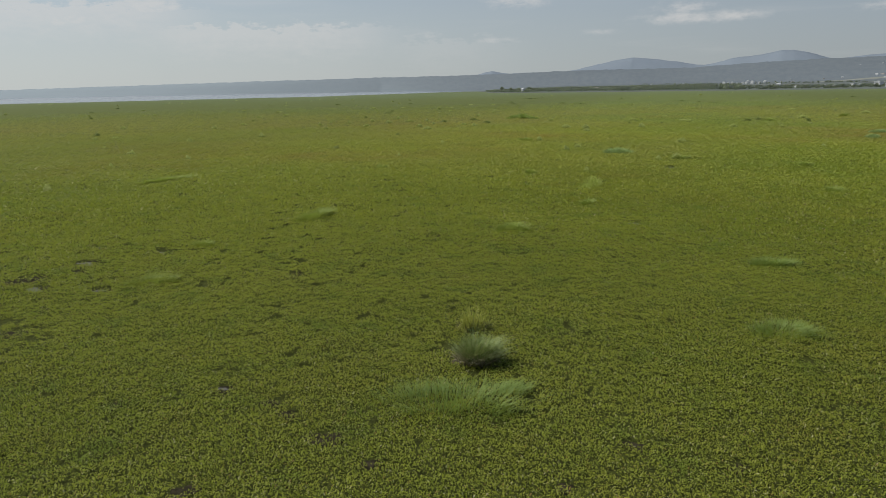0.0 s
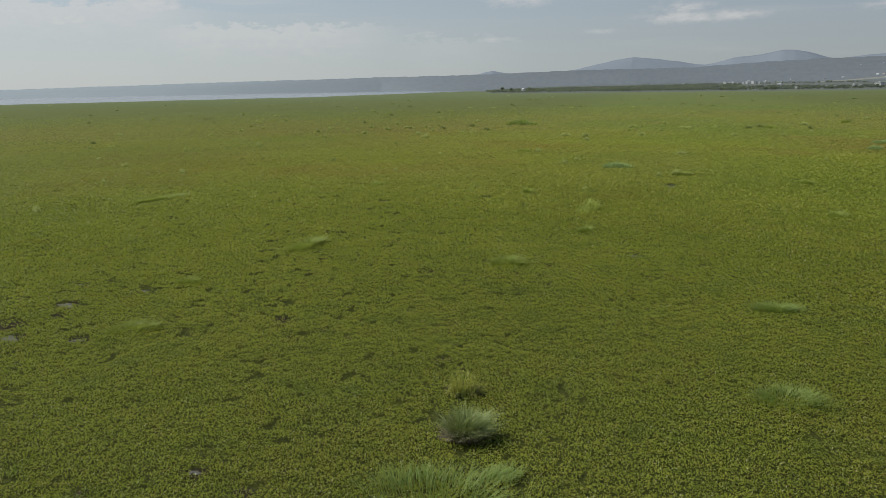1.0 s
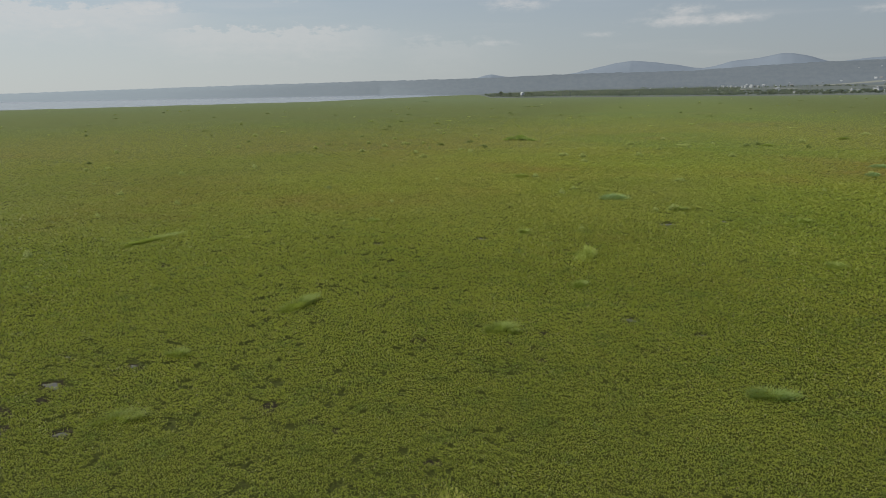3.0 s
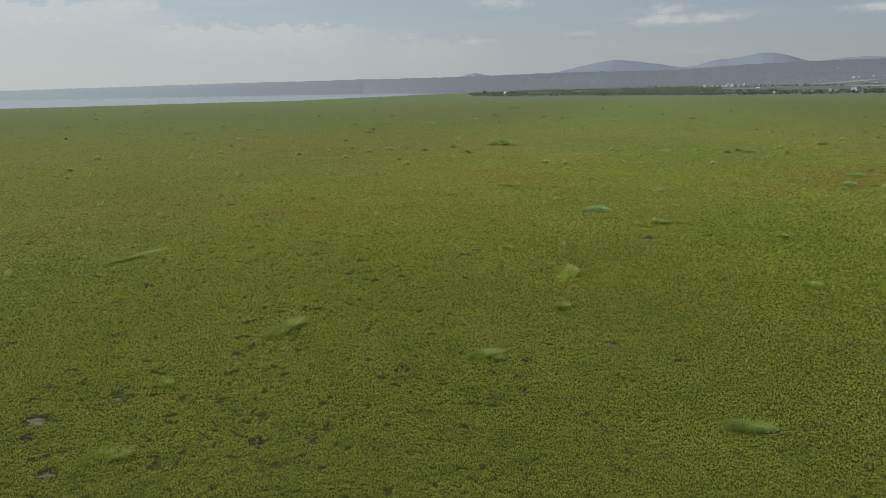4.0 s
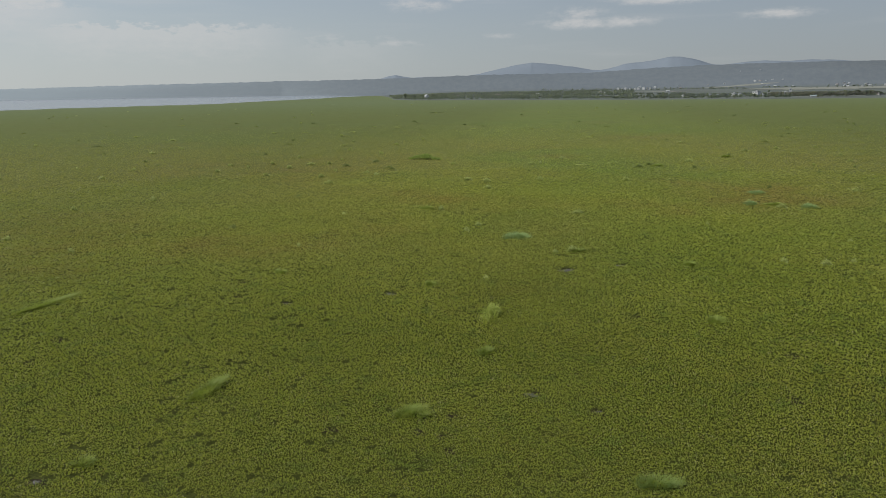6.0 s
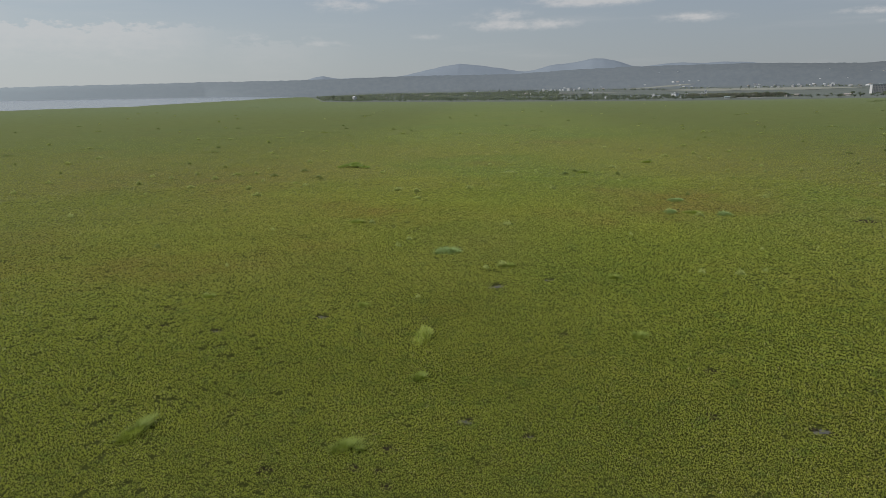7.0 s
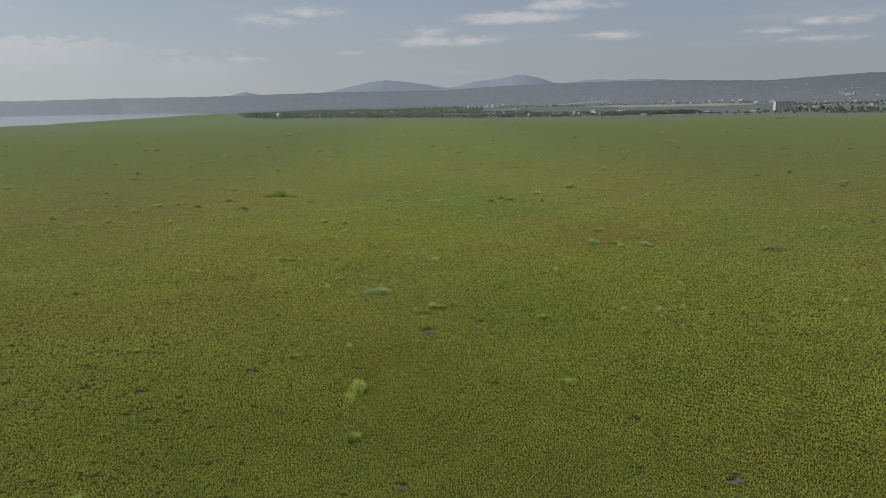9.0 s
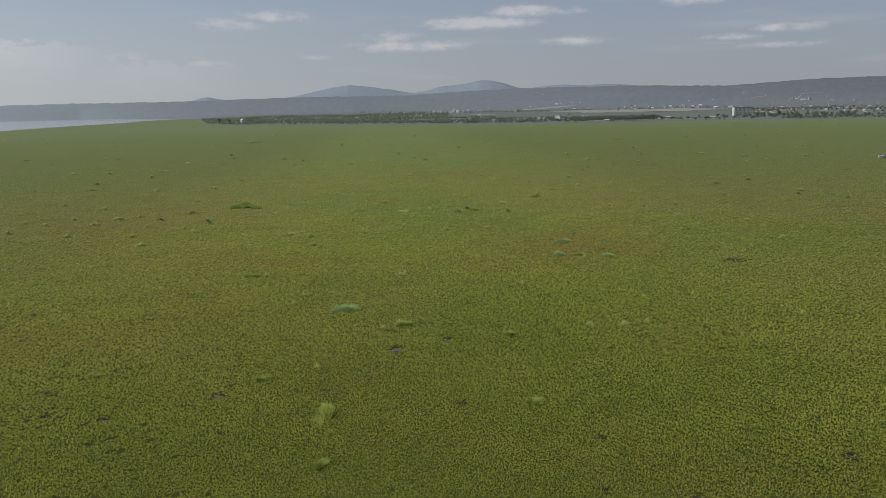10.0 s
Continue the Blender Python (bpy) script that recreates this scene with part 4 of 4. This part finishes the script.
def woods(name, count, a0, a1, r0, r1, height, mat, seed, label, thin=0.0, leaves=26):
    """Far scrub and woods: crowns of loose leaf clumps, too many to count. r0, r1: metres behind the shore."""
    g = np.random.default_rng(seed)
    a = g.uniform(a0, a1, count)
    r = np.interp(a, SHORE_A, SHORE_R) + r0 + (r1 - r0) * g.random(count)
    x, y = r * np.sin(np.radians(a)), r * np.cos(np.radians(a))
    ok = (vnoise(x, y, 90.0, 12) > thin) & (r < 4100)
    a, r, x, y = a[ok], r[ok], x[ok], y[ok]
    n = len(a)
    z = land_z(a, r)
    h = height * g.uniform(0.5, 1.15, n)
    c = np.repeat(np.stack([x, y, z + 0.52 * h], 1), leaves, 0)
    hh = np.repeat(h, leaves)[:, None]
    off = g.normal(0, 1, (n * leaves, 3))
    off /= np.linalg.norm(off, axis=1)[:, None]
    p = c + off * hh * np.array([0.42, 0.42, 0.42]) * g.uniform(0.3, 1.0, (n * leaves, 1))
    d = g.normal(0, 1, (n * leaves, 3))
    d /= np.linalg.norm(d, axis=1)[:, None]
    s = np.cross(d, off)
    s /= np.linalg.norm(s, axis=1)[:, None] + 1e-6
    L = hh * g.uniform(0.10, 0.24, (n * leaves, 1))
    return tagged(quads_object(name, np.stack([p - d * L, p + s * L, p + d * L, p - s * L], 1), mat), label, "woods", kind="stuff")


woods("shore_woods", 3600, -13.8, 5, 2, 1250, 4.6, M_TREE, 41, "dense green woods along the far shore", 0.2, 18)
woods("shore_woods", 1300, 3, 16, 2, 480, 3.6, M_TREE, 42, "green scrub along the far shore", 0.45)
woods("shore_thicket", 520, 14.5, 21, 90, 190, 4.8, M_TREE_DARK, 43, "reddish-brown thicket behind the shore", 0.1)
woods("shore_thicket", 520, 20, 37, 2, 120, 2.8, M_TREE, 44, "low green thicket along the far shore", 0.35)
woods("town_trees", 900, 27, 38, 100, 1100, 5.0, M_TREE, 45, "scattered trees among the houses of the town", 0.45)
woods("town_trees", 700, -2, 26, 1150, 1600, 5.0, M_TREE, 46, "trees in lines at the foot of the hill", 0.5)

# ---- town ----
def box(bm, x0, x1, y0, y1, z0, z1):
    v = [bm.verts.new(c) for c in ((x0, y0, z0), (x1, y0, z0), (x1, y1, z0), (x0, y1, z0), (x0, y0, z1), (x1, y0, z1), (x1, y1, z1), (x0, y1, z1))]
    for f in ((3, 2, 1, 0), (4, 5, 6, 7), (0, 1, 5, 4), (1, 2, 6, 5), (2, 3, 7, 6), (3, 0, 4, 7)):
        bm.faces.new([v[i] for i in f])


def building(w, d, storeys, bays, wall_mat, roof_mat, label, gable=0.0, name="house", storey=3.1):
    """A building that faces -y: walls, a roof with overhang, and recessed windows with sills on its front."""
    root = new(name)
    h = storeys * storey
    bm = bmesh.new()
    box(bm, -w / 2, w / 2, -d / 2, d / 2, -2.5, h)
    part("wall", bm, wall_mat, root)
    bm = bmesh.new()
    o = 0.5
    if gable:
        ridge = h + gable
        pts = [(-w / 2 - o, -d / 2 - o, h - 0.1), (w / 2 + o, -d / 2 - o, h - 0.1), (w / 2 + o, d / 2 + o, h - 0.1), (-w / 2 - o, d / 2 + o, h - 0.1),
               (-w / 2 - o, 0, ridge), (w / 2 + o, 0, ridge)]
        v = [bm.verts.new(p) for p in pts]
        for f in ((0, 1, 5, 4), (2, 3, 4, 5), (0, 4, 3), (1, 2, 5), (3, 2, 1, 0)):
            bm.faces.new([v[i] for i in f])
    else:
        box(bm, -w / 2 - o, w / 2 + o, -d / 2 - o, d / 2 + o, h, h + 0.45)
        box(bm, -w * 0.12, w * 0.05, -d * 0.2, d * 0.2, h + 0.45, h + 1.6)
    part("roof", bm, roof_mat, root)
    step = w / bays
    pane = None
    for s in range(storeys):
        for b in range(bays):
            x, z = -w / 2 + (b + 0.5) * step, s * storey + 0.95
            if pane is None:
                bm = bmesh.new()
                box(bm, -step * 0.2, step * 0.2, -0.03, 0.03, 0, 1.45)
                pane = part("window", bm, M_GLASS, root)
                pane.location = (x, -d / 2, z)
            else:
                o2 = pane.copy()
                scene.collection.objects.link(o2)
                o2.location = (x, -d / 2, z)
    return tagged(root, label, "building")


def facing(a, r, s=1.0, turn=0.0):
    """On the land at compass degrees a, its front towards the marsh."""
    x, y = polar(a, r)
    return Matrix.LocRotScale((x, y, float(land_z(a, r))), Euler((0, 0, radians(turn - a))), (s, s, s))


hotel = building(27, 8, 4, 13, M_GREY, M_TIN, "long grey concrete hotel block with rows of windows", name="hotel")
bm = bmesh.new()
box(bm, -14.2, 14.2, -4.7, 4.7, 12.86, 13.5)
part("cornice", bm, M_TEAL, hotel, "pale blue-green roof edge")
bm = bmesh.new()
box(bm, -13.9, -13.5, -4.1, 4.1, 0, 12.4)
part("end_wall", bm, M_WHITE, hotel, "white plastered end wall")
for k in range(14):
    bm = bmesh.new()
    box(bm, -0.22, 0.22, -0.5, 0.0, 0, 12.4)
    rib = part("rib", bm, M_CREAM, hotel)
    rib.location = (-13.5 + 27 / 13 * k, -4.0, 0)
hotel.matrix_basis = facing(26.85, 1135, 0.92, 22)
tagged(hotel, category="hotel")

chapel = building(7, 9, 2, 2, M_WHITE, M_TIN, "small white house with a steep tin gable among trees", 3.0)
chapel.matrix_basis = facing(-10.85, 1440, 0.75, -50)

shed = building(20, 8, 1, 6, M_CREAM, M_TEAL, "long low boat shed with a blue-green roof", 1.6, "boat_shed", 2.6)
shed.matrix_basis = facing(17.4, 900, 0.55, 4)

flats = building(14, 10, 4, 4, M_WHITE, M_TIN, "white flat-roofed apartment block below the hill", name="apartment_block")
flats.matrix_basis = facing(3.85, 2350, 0.62, -30)
tagged(flats, group="white apartment blocks")
for a, r, s in ((4.15, 2330, 0.8), (5.35, 2380, 0.9), (5.75, 2340, 1.1), (5.95, 2350, 0.9), (4.7, 2400, 0.55), (5.45, 2560, 0.8), (1.0, 2330, 0.7), (-1.3, 2300, 0.6), (4.4, 2345, 0.9), (5.1, 2360, 0.7), (6.2, 2370, 0.8)):
    copy_thing(flats, Matrix.Identity(4)).matrix_basis = facing(a, r, 0.62 * s, -30)

villa = building(9, 8, 2, 3, M_WHITE, M_TIN, "white two-storey villa near the lake shore", name="villa")
villa.matrix_basis = facing(13.6, 1010, 0.85, -35)
tagged(villa, group="lakeside villas")
for a, r, s in ((12.1, 1020, 0.6), (12.5, 1000, 0.5), (14.5, 1030, 0.6), (15.5, 1015, 0.7), (11.0, 1005, 0.42), (10.4, 1015, 0.45), (15.1, 1000, 0.45), (8.6, 1000, 0.4), (11.6, 985, 0.4), (9.4, 990, 0.36), (14.0, 985, 0.4)):
    copy_thing(villa, Matrix.Identity(4)).matrix_basis = facing(a, r, s, -35)
tower = building(4, 4, 3, 1, M_WHITE, M_TIN, "narrow white water tower house by the shore", name="tower_house")
tower.matrix_basis = facing(15.75, 1015, 0.85)

HOUSES = [building(10, 8, 1, 3, M_WHITE, M_TIN, "small white house with a tin roof", 1.8), building(12, 8, 1, 4, M_CREAM, M_RUST, "low cream house with a rusty roof", 2.0),
          building(9, 9, 2, 3, M_GREY, M_TIN, "grey two-storey house in the lakeside town"), building(13, 8, 1, 4, M_ROSE, M_RUST, "clay-coloured town house with a rusty roof", 2.0)]
rng = random.Random(23)
spots = [(rng.choice((0, 0, 1, 2)), rng.uniform(18.5, 26.5), rng.uniform(2330, 2520), rng.uniform(0.5, 0.9)) for _ in range(30)]
spots += [(rng.choice((0, 1, 1, 2, 3)), rng.uniform(27.5, 36.5), 1180 + 1450 * rng.random(), rng.uniform(0.3, 0.55)) for _ in range(75)]
spots += [(rng.choice((0, 0, 2)), rng.uniform(29.4, 31.3), rng.uniform(2640, 2760), rng.uniform(0.5, 0.8)) for _ in range(9)]
spots += [(rng.choice((0, 1)), rng.uniform(-12, 8), rng.uniform(1480, 1620), rng.uniform(0.4, 0.7)) for _ in range(14)]
spots += [(rng.choice((0, 0, 1)), rng.uniform(6.5, 16), rng.uniform(2400, 2700), rng.uniform(0.45, 0.75)) for _ in range(20)]
spots += [(rng.choice((0, 1)), rng.uniform(11, 36), rng.uniform(2800, 3500), rng.uniform(0.35, 0.55)) for _ in range(12)]
spots += [(1, a, 980, 0.6) for a in (21.2, 21.8, 24.9)]
used = set()
for kind, a, r, s in spots:
    m = facing(a, r, s, rng.uniform(-70, 10))
    if kind not in used:
        used.add(kind)
        HOUSES[kind].matrix_basis = m
        tagged(HOUSES[kind], group="houses of the lakeside town")
    else:
        copy_thing(HOUSES[kind], Matrix.Identity(4)).matrix_basis = m


def mast(a, r, h):
    root = new("mast")
    bm = bmesh.new()
    for i, (z0, z1, w) in enumerate(((0, h * 0.5, 0.45), (h * 0.5, h, 0.28))):
        box(bm, -w, w, -w, w, z0 - (1 if i == 0 else 0), z1)
    part("pole", bm, M_GREY, root)
    bm = bmesh.new()
    box(bm, -0.7, 0.7, -0.7, 0.7, h, h + 0.8)
    part("head", bm, M_GREY, root)
    root.matrix_basis = facing(a, r)
    tagged(root, "slender pale radio mast above the town", "mast", "masts over the town")


mast(32.4, 1750, 15)
mast(31.0, 3130, 14)


# a small moored boat out in the marsh
boat = new("boat")
bm = bmesh.new()
ribs = []
for k in range(7):
    f = k / 6
    half = 0.95 * math.sin(math.pi * (0.12 + 0.8 * f) ** 0.8) + 0.05
    x = -2.6 + 5.2 * f
    ribs.append([bm.verts.new(c) for c in ((x, -half, 0.75 + 0.12 * (2 * f - 1) ** 2), (x, -half * 0.6, 0.05), (x, half * 0.6, 0.05), (x, half, 0.75 + 0.12 * (2 * f - 1) ** 2))])
for a, b in zip(ribs, ribs[1:]):
    for k in range(4):
        bm.faces.new((a[k], b[k], b[(k + 1) % 4], a[(k + 1) % 4]))
bm.faces.new(ribs[0])
bm.faces.new(list(reversed(ribs[-1])))
part("hull", bm, M_CREAM, boat)
bm = bmesh.new()
box(bm, -1.2, 0.8, -0.6, 0.6, 0.8, 1.25)
part("cabin", bm, M_GREY, boat)
bm = bmesh.new()
box(bm, -1.45, 1.05, -0.75, 0.75, 1.25, 1.33)
part("canopy", bm, M_RUST, boat)
boat.matrix_basis = at_ground(157.0, 217.5, -20)
tagged(boat, "small pale boat with a grey cabin among marsh plants", "boat")
